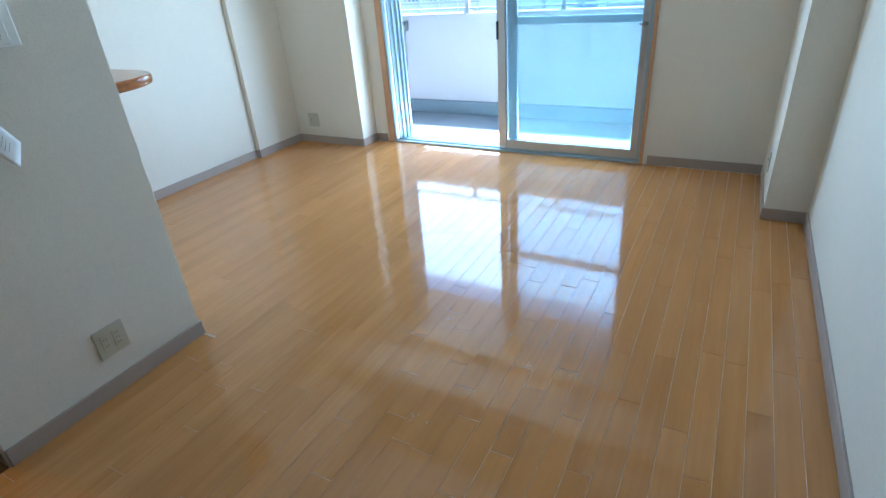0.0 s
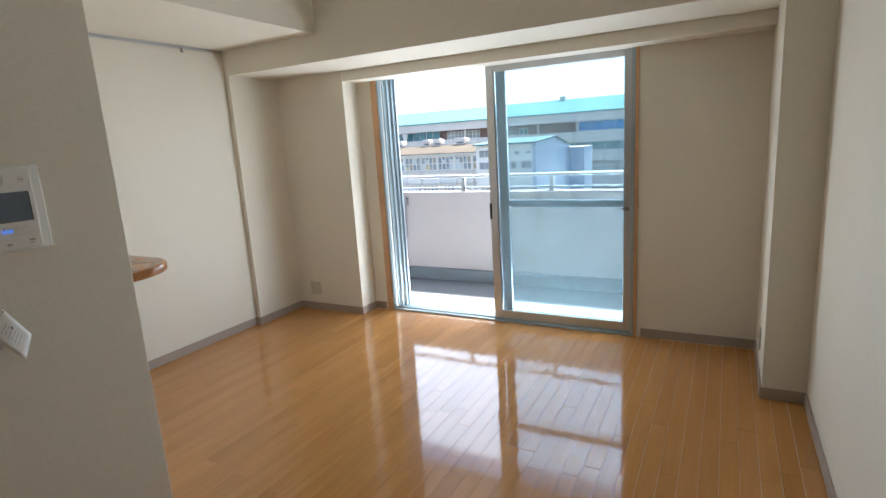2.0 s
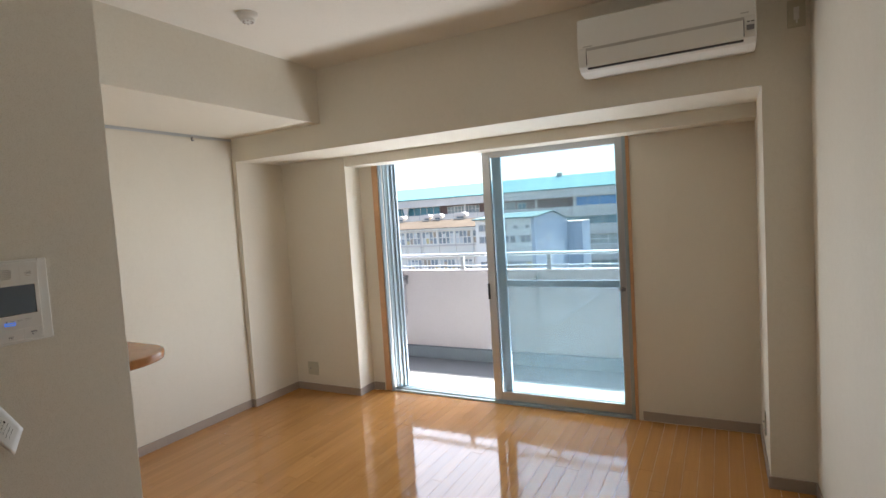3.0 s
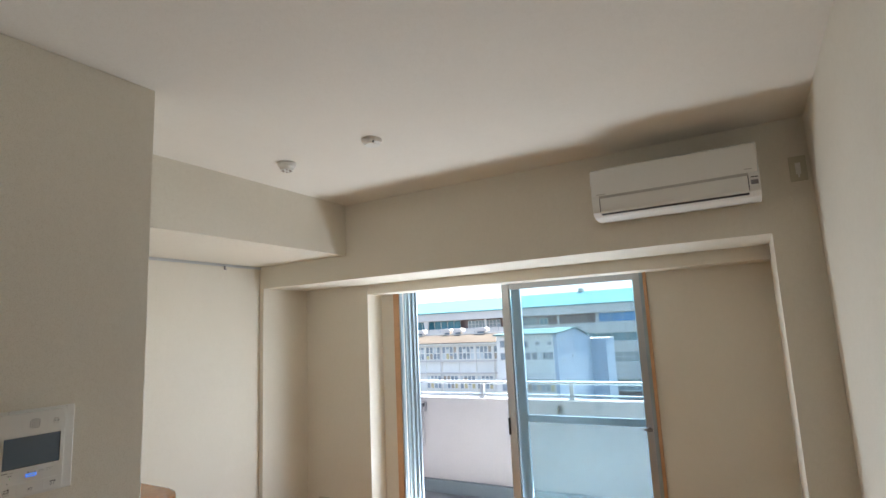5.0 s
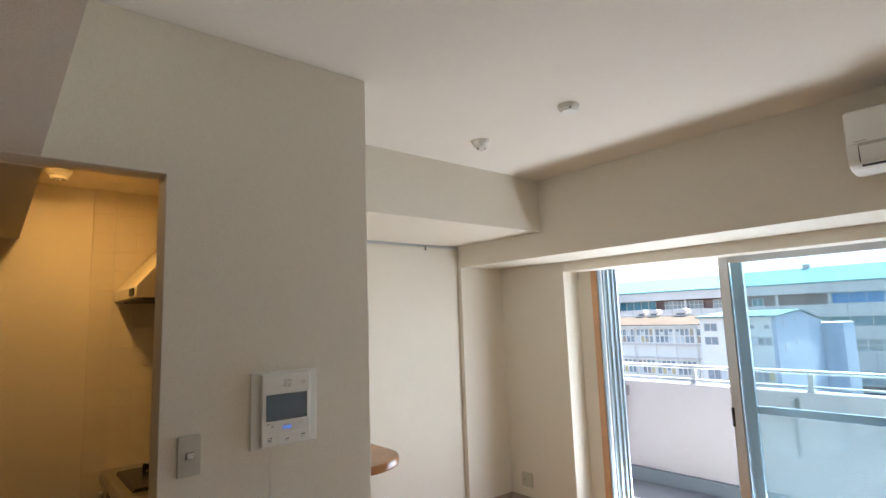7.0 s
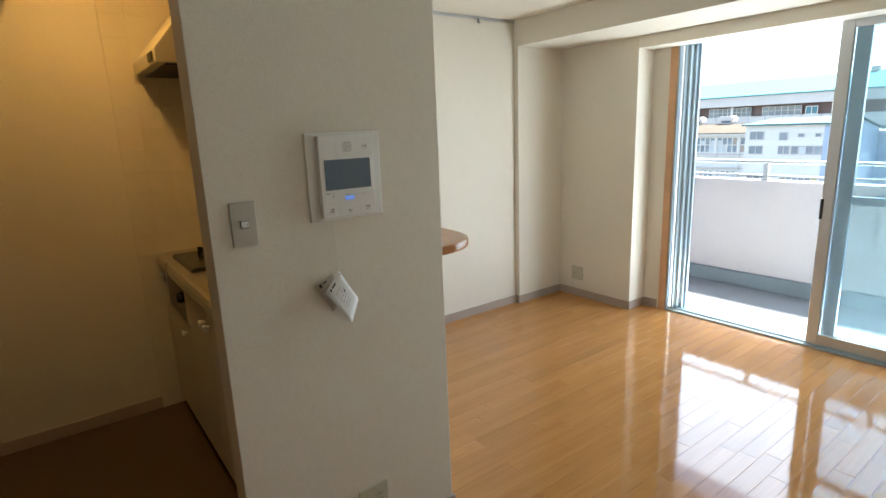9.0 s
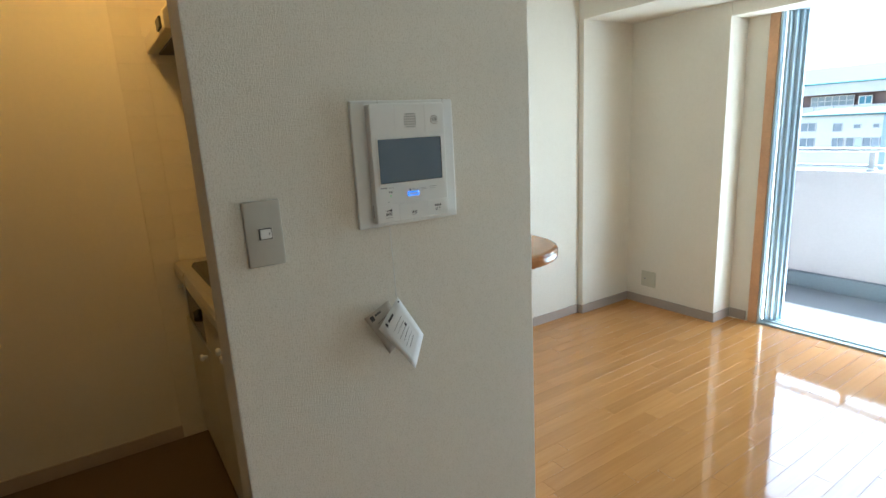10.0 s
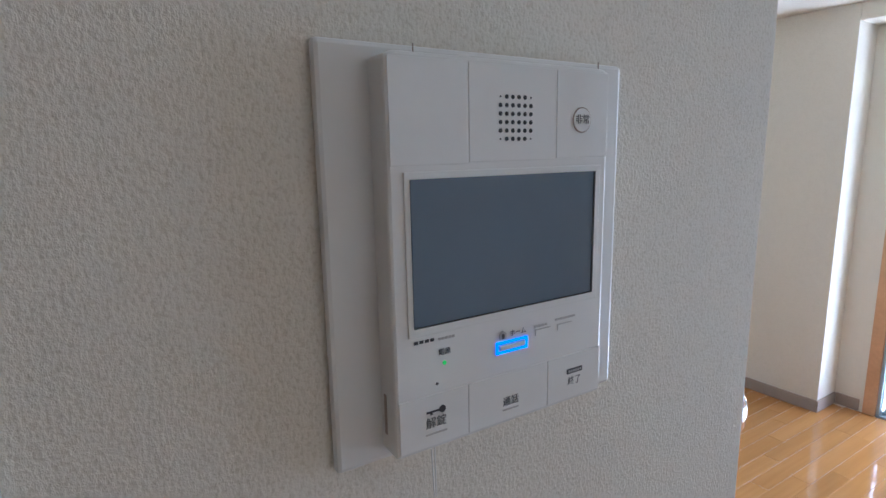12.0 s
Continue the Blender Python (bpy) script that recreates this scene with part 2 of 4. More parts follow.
def box(lo, hi, bev=0.0, seg=2):
    return bm_box(bmesh.new(), lo, hi, bev, seg)


def bm_cyl(bm, p, q, r, n=16, r2=None):
    p, q = Vector(p), Vector(q)
    d = q - p
    m = Matrix.Translation((p + q) / 2) @ d.to_track_quat("Z", "Y").to_matrix().to_4x4()
    bmesh.ops.create_cone(bm, cap_ends=True, segments=n, radius1=r, radius2=r if r2 is None else r2, depth=d.length, matrix=m)
    return bm


def cyl(p, q, r, n=16, r2=None):
    return bm_cyl(bmesh.new(), p, q, r, n, r2)


def lathe(rings, centre, n=28):
    """Rings of (radius, height) round z at centre, closed at both ends."""
    bm = bmesh.new()
    loops = []
    for r, z in rings:
        loops.append([bm.verts.new((centre[0] + r * math.cos(2 * math.pi * i / n), centre[1] + r * math.sin(2 * math.pi * i / n), centre[2] + z)) for i in range(n)])
    for a, b in zip(loops, loops[1:]):
        for i in range(n):
            bm.faces.new((a[i], a[(i + 1) % n], b[(i + 1) % n], b[i]))
    bm.faces.new(loops[0])
    bm.faces.new(loops[-1])
    bmesh.ops.recalc_face_normals(bm, faces=bm.faces)
    return bm


def prism(outline, axis, lo, hi, bev=0.0):
    """An outline of 2D points drawn out along axis 0, 1 or 2."""
    bm = bmesh.new()
    def at(p, t):
        c = list(p)
        c.insert(axis, t)
        return bm.verts.new(c)
    a, b = [at(p, lo) for p in outline], [at(p, hi) for p in outline]
    n = len(outline)
    bm.faces.new(a)
    bm.faces.new(b)
    for i in range(n):
        bm.faces.new((a[i], a[(i + 1) % n], b[(i + 1) % n], b[i]))
    bmesh.ops.recalc_face_normals(bm, faces=bm.faces)
    if bev:
        bmesh.ops.bevel(bm, geom=list(bm.edges), offset=bev, segments=2, profile=0.5, affect="EDGES")
    return bm


def mesh_of(name, bm, material, smooth=False):
    me = bpy.data.meshes.new(name)
    bm.to_mesh(me)
    bm.free()
    me.materials.append(material)
    if smooth:
        for p in me.polygons:
            p.use_smooth = True
    return me


def part(name, bm, material, parent, label="", smooth=False):
    ob = new(name, mesh_of(name, bm, material, smooth))
    ob.parent = parent
    ob.matrix_parent_inverse = Matrix.Translation(-parent.location)
    return tagged(ob, label)


def thing(name, place, label, category, group=""):
    ob = new(name)
    ob.empty_display_size = 0.1
    ob.location = place
    return tagged(ob, label, category, group)


def solid(name, bm, material, label, category="", kind="", smooth=False, group=""):
    return tagged(new(name, mesh_of(name, bm, material, smooth)), label, category, group, kind)


def structure(name, bm, material, label):
    return solid(name, bm, material, label, "", "structure")


# ---- plan ----
XL, XL2, XR = -4.965, -4.925, -1.16       # left wall, its pilaster, right wall
PX = -3.375                               # face of the wall with the intercom
PT = 0.10                                 # its thickness
YC, YJ = 2.204, 1.477                      # its free end, the kitchen doorway's edge
YB, YW, YP = 4.112, 4.80, 4.605           # beam face, window wall, left pillar face
ZC, ZB, ZS, ZK = 2.54, 1.98, 2.16, 2.33   # ceiling, beam soffit, side beam soffit, kitchen ceiling
KX = -5.00                                # kitchen's far wall
YH = 1.165                                # header of the entrance
WX0, WX1, WZ = -4.10, -2.09, 1.935        # window opening
BZ = -0.06                                # balcony floor

# ---- structure ----
structure("floor", box((-5.3, -1.6, -0.20), (-1.0, YW + 0.14, -0.0010)), M_GROOVE, "pale filler and slab under the oak floor boards")
structure("ceiling", box((-5.4, -1.6, ZC), (-1.0, YW, ZC + 0.2)), M_CEIL, "white papered flat ceiling")
structure("wall_east", box((XR, -1.6, 0), (XR + 0.15, YW + 0.2, ZC)), M_WALL, "plain white textured wallpaper wall")
structure("pillar_east", box((-1.355, YB, 0), (XR, YW, ZB)), M_WALL, "white papered square pillar under the beam")
structure("wall_west", box((XL - 0.15, YC + 0.0, 0), (XL, YB, ZS)), M_WALL, "plain white textured wallpaper wall beside the window bay")
structure("wall_west_bay", box((XL2 - 0.15, YB + 0.001, 0), (XL2, YP + 0.3, ZB)), M_WALL, "white papered wall standing slightly proud under the beam")
structure("pillar_west", box((XL2, YP, 0), (-4.243, YW + 0.2, ZB)), M_WALL, "white papered square pillar beside the window")
structure("beam_window", box((-5.4, YB, ZB), (XR, YW + 0.2, ZC)), M_WALL, "deep white papered beam above the window")
structure("beam_west", box((-5.4, YC + 0.005, ZS), (-4.05, YB, ZC)), M_WALL, "white papered dropped beam along the side wall")
bm = bmesh.new()
bm_box(bm, (-4.243, YW, 0), (WX0, YW + 0.18, ZB))
bm_box(bm, (WX1, YW, 0), (XR, YW + 0.18, ZB))
bm_box(bm, (WX0, YW, WZ + 0.01), (WX1, YW + 0.18, ZB))
structure("wall_north", bm, M_WALL, "white papered window wall")
structure("pelmet", box((-4.243, YP + 0.004, 1.90), (-1.355, YW, ZB), 0.002, 1), M_WALL, "white papered curtain pelmet under the beam")
# wall with the intercom, with the kitchen doorway
bm = prism([(YJ, 0), (YC, 0), (YC, ZC), (-1.6, ZC), (-1.6, 0), (0.70, 0), (0.70, 2.04), (YJ, 2.04)], 0, PX - PT, PX, 0.003)
structure("wall_intercom", bm, M_WALL, "white textured wallpaper partition with the kitchen doorway")
structure("wall_kitchen_front", box((-5.3, YC - 0.10, 0), (PX - PT, YC, ZC)), M_WALL, "white papered wall between kitchen and room")
structure("beam_entrance", box((PX, 0.70, 2.045), (XR, YH, ZC)), M_WALL, "white papered beam over the entrance")
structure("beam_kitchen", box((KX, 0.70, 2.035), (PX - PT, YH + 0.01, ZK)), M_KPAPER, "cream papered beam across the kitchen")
# added out of view behind the camera; dark so less light reaches the partition
structure("wall_south", box((-5.4, -1.75, 0), (-1.0, -1.6, ZC)), M_CLOSING, "unseen closing wall, dark brown to cut bounced light")
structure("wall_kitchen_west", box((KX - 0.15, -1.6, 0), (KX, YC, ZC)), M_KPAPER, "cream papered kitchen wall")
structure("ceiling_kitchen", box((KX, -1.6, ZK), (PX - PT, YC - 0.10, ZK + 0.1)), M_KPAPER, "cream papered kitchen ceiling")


def baseboard(name, lo, hi):
    structure(name, box(lo, hi, 0.0015, 1), M_BASE, "taupe vinyl baseboard")


BH, BT = 0.062, 0.009
baseboard("baseboard", (XR - BT, -1.6, 0), (XR, YB - BT, BH))
baseboard("baseboard", (-1.355, YB - BT, 0), (XR, YB, BH))
baseboard("baseboard", (-1.355 - BT, YB - BT, 0), (-1.355, YW - BT, BH))
baseboard("baseboard", (WX1 + 0.05, YW - BT, 0), (-1.355, YW, BH))
baseboard("baseboard", (-4.243 + BT, YW - BT, 0), (WX0 - 0.03, YW, BH))
baseboard("baseboard", (-4.243, YP - BT, 0), (-4.243 + BT, YW - BT, BH))
baseboard("baseboard", (XL2 + BT, YP - BT, 0), (-4.243, YP, BH))
baseboard("baseboard", (XL2, YB, 0), (XL2 + BT, YP, BH))
baseboard("baseboard", (XL + BT, YB - BT, 0), (XL2 + BT, YB, BH))
baseboard("baseboard", (XL, YC + BT, 0), (XL + BT, YB - BT, BH))
baseboard("baseboard", (PX, YJ, 0), (PX + BT, YC + BT, BH))
baseboard("baseboard", (-4.9, YC, 0), (PX, YC + BT, BH))
baseboard("baseboard", (KX, -1.6, 0), (KX + BT, 1.49, BH))
baseboard("baseboard", (PX - PT - 0.0, YJ - BT, 0), (PX, YJ, BH))

# ---- window ----
window = tagged(thing("window", (-3.1, YW, 0), "aluminium sliding balcony window, half slid open", "window"), kind="structure")
fr = bmesh.new()
bm_box(fr, (WX0 + 0.045, YW - 0.01, -0.012), (WX1 - 0.0, YW + 0.13, 0.012), 0.002, 1)
bm_box(fr, (WX0 + 0.045, YW - 0.005, 1.905), (WX1, YW + 0.13, 1.945), 0.002, 1)
bm_box(fr, (WX1 - 0.022, YW - 0.01, 0.0), (WX1, YW + 0.13, 1.93), 0.002, 1)
for k, (x, y) in enumerate(((0.045, -0.01), (0.07, 0.02), (0.09, 0.05), (0.11, 0.085))):
    bm_box(fr, (WX0 + x, YW + y, 0.0), (WX0 + x + 0.014, YW + y + 0.036, 1.93), 0.002, 1)
bm_box(fr, (WX0 + 0.045, YW + 0.112, 0.0), (WX0 + 0.14, YW + 0.13, 1.93), 0.002, 1)
for y in (0.022, 0.055, 0.09):
    bm_box(fr, (WX0 + 0.06, YW + y, 0.011), (WX1 - 0.02, YW + y + 0.006, 0.026))
part("window_frame", fr, M_ALU2, window)


def sash(x0, x1, y, stile, right, mat, midrail, label):
    s = part("sash", bm_box(box((x0, y, 0.022), (x0 + stile, y + 0.028, 1.905), 0.003), (x1 - right, y, 0.022), (x1, y + 0.028, 1.905), 0.003), mat, window, label)
    rails = box((x0 + stile, y + 0.003, 0.022), (x1 - right, y + 0.025, 0.085), 0.002, 1)
    bm_box(rails, (x0 + stile, y + 0.003, 1.86), (x1 - right, y + 0.025, 1.905), 0.002, 1)
    if midrail:
        bm_box(rails, (x0 + stile, y + 0.003, 0.888), (x1 - right, y + 0.025, 0.938), 0.002, 1)
    part("rail", rails, mat, s)
    for z0, z1, glass in ((0.08, 0.89, M_HAZY), (0.935, 1.865, M_PANE)) if midrail else ((0.08, 1.865, M_PANE),):
        g = part("pane", box((x0 + stile - 0.005, y + 0.011, z0), (x1 - right + 0.005, y + 0.016, z1)), glass, s)
        g.visible_shadow = False
    return s


inner = sash(-3.125, WX1 - 0.022, YW + 0.015, 0.062, 0.048, M_ALU, False, "brushed aluminium inner sash")
outer = sash(-3.065, WX1 - 0.03, YW + 0.055, 0.075, 0.050, M_ALU2, True, "bluish anodised outer sash with a middle rail")
part("pull", box((-3.128, YW + 0.006, 0.80), (-3.112, YW + 0.02, 0.92), 0.003), M_DARK, inner, "dark recessed pull")
lat = cyl((-2.143, YW + 0.016, 0.885), (-2.143, YW - 0.008, 0.885), 0.014)
bm_box(lat, (-2.150, YW - 0.02, 0.875), (-2.120, YW - 0.005, 0.897), 0.004)
bm_box(lat, (-2.175, YW - 0.02, 0.878), (-2.150, YW - 0.012, 0.892), 0.003)
part("crescent_latch", lat, M_STEEL, inner, "grey metal crescent latch")
trim = part("trim", box((WX0 - 0.012, YW - 0.014, 0), (WX0 + 0.043, YW + 0.02, 1.93), 0.002, 1), M_TRIM, window, "orange varnished wood side trim")
part("trim", box((WX1 + 0.001, YW - 0.014, 0), (WX1 + 0.022, YW + 0.02, 1.93), 0.002, 1), M_TRIM, window, "orange varnished wood side trim")

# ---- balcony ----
structure("balcony_floor", box((-8.5, YW + 0.13, BZ - 0.2), (3, 6.2, BZ)), M_BALC_SHADE, "grey balcony floor, darkened for the parapet's shade")
# painted sunlight: this strip's far edge is the parapet's shadow line
structure("balcony_sunlit_strip", box((-8.5, YW + 0.13, BZ), (3, 5.52, BZ + 0.004)), M_BALC_SUN, "balcony floor strip, paler where the sun falls")
structure("balcony_wall", box((-8.5, YW + 0.13 + 0.05, BZ), (WX0 - 0.15, YW + 0.20, 2.9)), M_PARAPET, "painted outer wall")
structure("balcony_wall", box((WX1 + 0.15, YW + 0.18, BZ), (3, YW + 0.20, 2.9)), M_PARAPET, "painted outer wall")
structure("balcony_slab", box((-8.5, YW + 0.2, 2.46), (3, 6.20, 2.8)), M_PARAPET, "slab of the balcony above")
structure("parapet", box((-8.5, 6.04, BZ - 0.3), (3, 6.20, 0.875), 0.006), M_PARAPET, "painted concrete balcony parapet")
structure("parapet_skirting", box((-8.5, 5.985, BZ), (3, 6.045, 0.06), 0.004), M_GUTTER, "dark grey coated skirting of the parapet")
structure("balcony_partition", box((-8.6, YW + 0.2, BZ), (-8.5, 6.2, 2.62)), M_PARAPET, "painted balcony end wall")
structure("balcony_partition", box((3.0, YW + 0.2, BZ), (3.1, 6.2, 2.62)), M_PARAPET, "painted balcony end wall")
rail = thing("balcony_railing", (-3.4, 6.12, 0.875), "white aluminium handrail on short posts along the parapet", "railing")
part("handrail", bm_box(box((-8.4, 6.095, 1.015), (2.9, 6.145, 1.045), 0.008), (-8.4, 6.105, 0.905), (2.9, 6.135, 0.92)), M_ALU, rail)
for i in range(-4, 7):
    x = -3.965 + 0.935 * i
    p = part("post", box((x - 0.02, 6.10, 0.875), (x + 0.02, 6.14, 1.018), 0.003), M_ALU, rail)
    part("base", box((x - 0.028, 6.085, 0.873), (x + 0.028, 6.155, 0.89), 0.004), M_ALU, p)


def pole_bracket(x, y, ztop):
    t = thing("pole_hanger", (x, y, ztop), "grey metal clothes-pole hanger with a chain on the balcony parapet", "bracket", "pole hangers on the parapet")
    part("plate", bm_box(box((x - 0.016, y - 0.008, ztop - 0.10), (x + 0.016, y + 0.001, ztop), 0.003), (x - 0.03, y - 0.05, ztop - 0.05), (x - 0.012, y - 0.006, ztop - 0.01), 0.004), M_STEEL, t)
    ch = bmesh.new()
    z = ztop - 0.05
    for k in range(11):
        n, R, r = 12, 0.019, 0.0032
        loops = []
        for i in range(n):
            a = 2 * math.pi * i / n
            c = Vector((math.cos(a) * R * (0.8 if k % 2 else 0.3), (0.3 if k % 2 else 0.8) * math.cos(a) * R * 0.6, math.sin(a) * R * 1.7))
            out = Vector((math.cos(a), 0, math.sin(a)))
            ring = []
            for j in range(5):
                b = 2 * math.pi * j / 5
                ring.append(ch.verts.new(Vector((x - 0.02, y - 0.03, z)) + c + out * r * math.cos(b) + Vector((0, r * math.sin(b), 0))))
            loops.append(ring)
        for i in range(n):
            for j in range(5):
                ch.faces.new((loops[i][j], loops[(i + 1) % n][j], loops[(i + 1) % n][(j + 1) % 5], loops[i][(j + 1) % 5]))
        z -= 0.037
    part("chain", ch, M_CHAIN, t, "dull dark chain", smooth=True)


pole_bracket(-4.61, 6.039, 0.83)
pole_bracket(-3.12, 6.039, 0.83)

# ---- intercom ----
def on_wall(a, b, x0, x1, bev=0.0):
    """A box on the intercom wall: a, b are (y, z) corners, x0..x1 the distance from the wall's face."""
    return box((PX + x0, a[0], a[1]), (PX + x1, b[0], b[1]), bev)


def label_bar(name, y, z, w, h, x, parent, mat=None, label="dark printed mark"):
    return part(name, on_wall((y - w / 2, z - h / 2), (y + w / 2, z + h / 2), x, x + 0.0004), mat or M_INK, parent, label)


def glyph(text, y, z, size, x, parent):
    cu = bpy.data.curves.new("glyph", "FONT")
    cu.body, cu.size, cu.align_x, cu.align_y = text, size, "CENTER", "CENTER"
    cu.extrude = 0.0001
    ob = new("printed_character", cu)
    ob.data.materials.append(M_INK)
    ob.parent = parent
    ob.matrix_parent_inverse = Matrix.Translation(-parent.location)
    ob.matrix_basis = Matrix.Translation((PX + x, y, z)) @ Euler((radians(90), 0, radians(90))).to_matrix().to_4x4()
    return tagged(ob, "dark printed characters")


ic = thing("intercom_monitor", (PX, 1.862, 1.28), "white plastic video intercom, dark screen, blue-lit button, on a backing plate", "intercom")
UX = 0.027
part("backing_plate", on_wall((1.745, 1.162), (1.978, 1.408), 0, 0.008, 0.003), M_WHITE, ic, "white plastic backing plate")
for y in (1.803, 1.953):
    part("seam", on_wall((y, 1.397), (y + 0.0007, 1.409), 0.0078, 0.0083), M_BASE, ic, "thin seam line")
body = prism([(1.775, 1.171), (1.944, 1.171), (1.944, 1.3985), (1.938, 1.401), (1.781, 1.401), (1.775, 1.3985)], 0, PX + 0.007, PX + UX, 0.0022)
part("body", body, M_WHITE, ic, "white plastic unit")
part("screen_surround", on_wall((1.7845, 1.2440), (1.9365, 1.3380), UX - 0.001, UX + 0.001, 0.0005), M_WHITE, ic)
part("screen", on_wall((1.788, 1.2500), (1.9305, 1.3340), UX, UX + 0.0016), M_SCREEN, ic, "dark blue-grey glass screen")
part("screen_edge", bm_box(on_wall((1.9295, 1.2500), (1.9311, 1.3340), UX, UX + 0.002), (PX + UX, 1.788, 1.2494), (PX + UX + 0.002, 1.9311, 1.2502)), M_BLACK, ic, "black screen edge")
for y0, y1, z0 in ((1.777, 1.8270, 1.3415), (1.8280, 1.8950, 1.3425), (1.8960, 1.9425, 1.3435)):
    part("top_panel", on_wall((y0, z0), (y1, 1.3980), UX - 0.001, UX + 0.0004, 0.0003), M_WHITE, ic)
for y0, y1 in ((1.777, 1.8250), (1.8256, 1.8910), (1.8916, 1.9425)):
    part("push_button", on_wall((y0, 1.1735), (y1, 1.2065), UX - 0.001, UX + 0.0007, 0.0004), M_WHITE, ic)
part("side_slot", on_wall((1.7745, 1.183), (1.7752, 1.208), 0.013, 0.0155), M_BASE, ic, "thin side slot")
for i in range(6):
    for j in range(6):
        r = 0.0006 if (i in (0, 5) and j in (0, 5)) else 0.00135
        y, z = 1.8505 + 0.0047 * i, 1.3555 + 0.0049 * j
        part("speaker_hole", cyl((PX + UX + 0.0002, y, z), (PX + UX + 0.0007, y, z), r, 10), M_DARK, ic, "small dark speaker hole")
ring = lathe([(0.0080, 0.0), (0.0083, 0.0), (0.0083, 0.0008), (0.0080, 0.0008)], (0, 0, 0), 28)
bmesh.ops.rotate(ring, verts=ring.verts, cent=(0, 0, 0), matrix=Matrix.Rotation(radians(90), 3, "Y"))
bmesh.ops.translate(ring, verts=ring.verts, vec=(PX + UX, 1.918, 1.3675))
eb = part("emergency_button", cyl((PX + UX, 1.918, 1.3675), (PX + UX + 0.0012, 1.918, 1.3675), 0.0075, 28), M_WHITE, ic, "round white button")
part("ring", ring, M_BASE, eb, "thin grey ring", smooth=True)
glyph("\u975e\u5e38", 1.918, 1.3675, 0.0064, UX + 0.0014, ic)
hb = part("home_button", on_wall((1.8495, 1.2228), (1.8705, 1.2262), UX, UX + 0.0020, 0.0008), M_WHITE, ic, "white bar button in a glowing blue ring")
halo = bmesh.new()
for lo, hi in (((1.8470, 1.2205), (1.8730, 1.2220)), ((1.8470, 1.2270), (1.8730, 1.2285)), ((1.8470, 1.2205), (1.8486, 1.2285)), ((1.8714, 1.2205), (1.8730, 1.2285))):
    bm_box(halo, (PX + UX + 0.0002, lo[0], lo[1]), (PX + UX + 0.0012, hi[0], hi[1]), 0.0004, 1)
part("light_ring", halo, M_RING, hb, "glowing blue light ring")
key = bm_box(on_wall((1.7950, 1.1953), (1.8050, 1.1965), UX + 0.0006, UX + 0.0010), (PX + UX + 0.0006, 1.7975, 1.1940), (PX + UX + 0.0010, 1.7990, 1.1955))
bm_cyl(key, (PX + UX + 0.0006, 1.8060, 1.1960), (PX + UX + 0.0010, 1.8060, 1.1960), 0.0024, 14)
part("key_icon", key, M_INK, ic, "small dark key icon")
glyph("\u89e3\u9320", 1.8015, 1.1885, 0.0074, UX + 0.0009, ic)
label_bar("underline", 1.8015, 1.1818, 0.0150, 0.0011, UX + 0.0007, ic, M_GREYP, "thin grey underline")
glyph("\u901a\u8a71", 1.8590, 1.1865, 0.0068, UX + 0.0009, ic)
label_bar("underline", 1.8590, 1.1812, 0.0130, 0.0010, UX + 0.0007, ic, M_GREYP, "thin grey underline")
glyph("\u7d42\u4e86", 1.9170, 1.1862, 0.0066, UX + 0.0009, ic)
badge = label_bar("printed_label", 1.9170, 1.1940, 0.0150, 0.0036, UX + 0.0007, ic)
for k in range(6):
    label_bar("print_mark", 1.9115 + 0.0022 * k, 1.1940, 0.0013, 0.0016, UX + 0.0011, badge, M_GREYP, "tiny pale printed mark")
glyph("\u96fb\u6e90", 1.8085, 1.2315, 0.0044, UX + 0.0005, ic)
glyph("\u30db\u30fc\u30e0", 1.8650, 1.2325, 0.0046, UX + 0.0005, ic)
for k in range(4):
    label_bar("maker_mark", 1.7895 + 0.0036 * k, 1.2405, 0.0026, 0.0018, UX, ic, M_INK, "small dark maker's mark")
for y0, n, z in ((1.8055, 5, 1.2400), (1.8800, 5, 1.2330), (1.8990, 8, 1.2345)):
    for k in range(n):
        label_bar("printed_label", y0 + 0.0024 * k, z, 0.0017, 0.0015, UX, ic, M_GREYP, "tiny grey printed mark")
house = prism([(1.8500, 1.2300), (1.8555, 1.2300), (1.8555, 1.2335), (1.85275, 1.2358), (1.8500, 1.2335)], 0, PX + UX, PX + UX + 0.0004)
icon = part("house_icon", house, M_GREYP, ic, "small grey house icon")
part("house_door", on_wall((1.8518, 1.2302), (1.8538, 1.2335), UX + 0.0003, UX + 0.0007), M_INK, icon, "dark door of the icon")
for y0 in (1.8800, 1.9000):
    part("bracket_mark", bm_box(on_wall((y0, 1.2265), (y0 + 0.0007, 1.2310), UX, UX + 0.0004), (PX + UX, y0, 1.2303), (PX + UX + 0.0004, y0 + 0.0135, 1.2310)), M_GREYP, ic, "thin grey bracket line")
part("power_led", cyl((PX + UX, 1.8085, 1.2245), (PX + UX + 0.0006, 1.8085, 1.2245), 0.0013, 12), M_GREENLED, ic, "small green indicator light")
part("microphone_hole", cyl((PX + UX, 1.8030, 1.2125), (PX + UX + 0.0005, 1.8030, 1.2125), 0.0009, 10), M_DARK, ic, "small dark microphone hole")

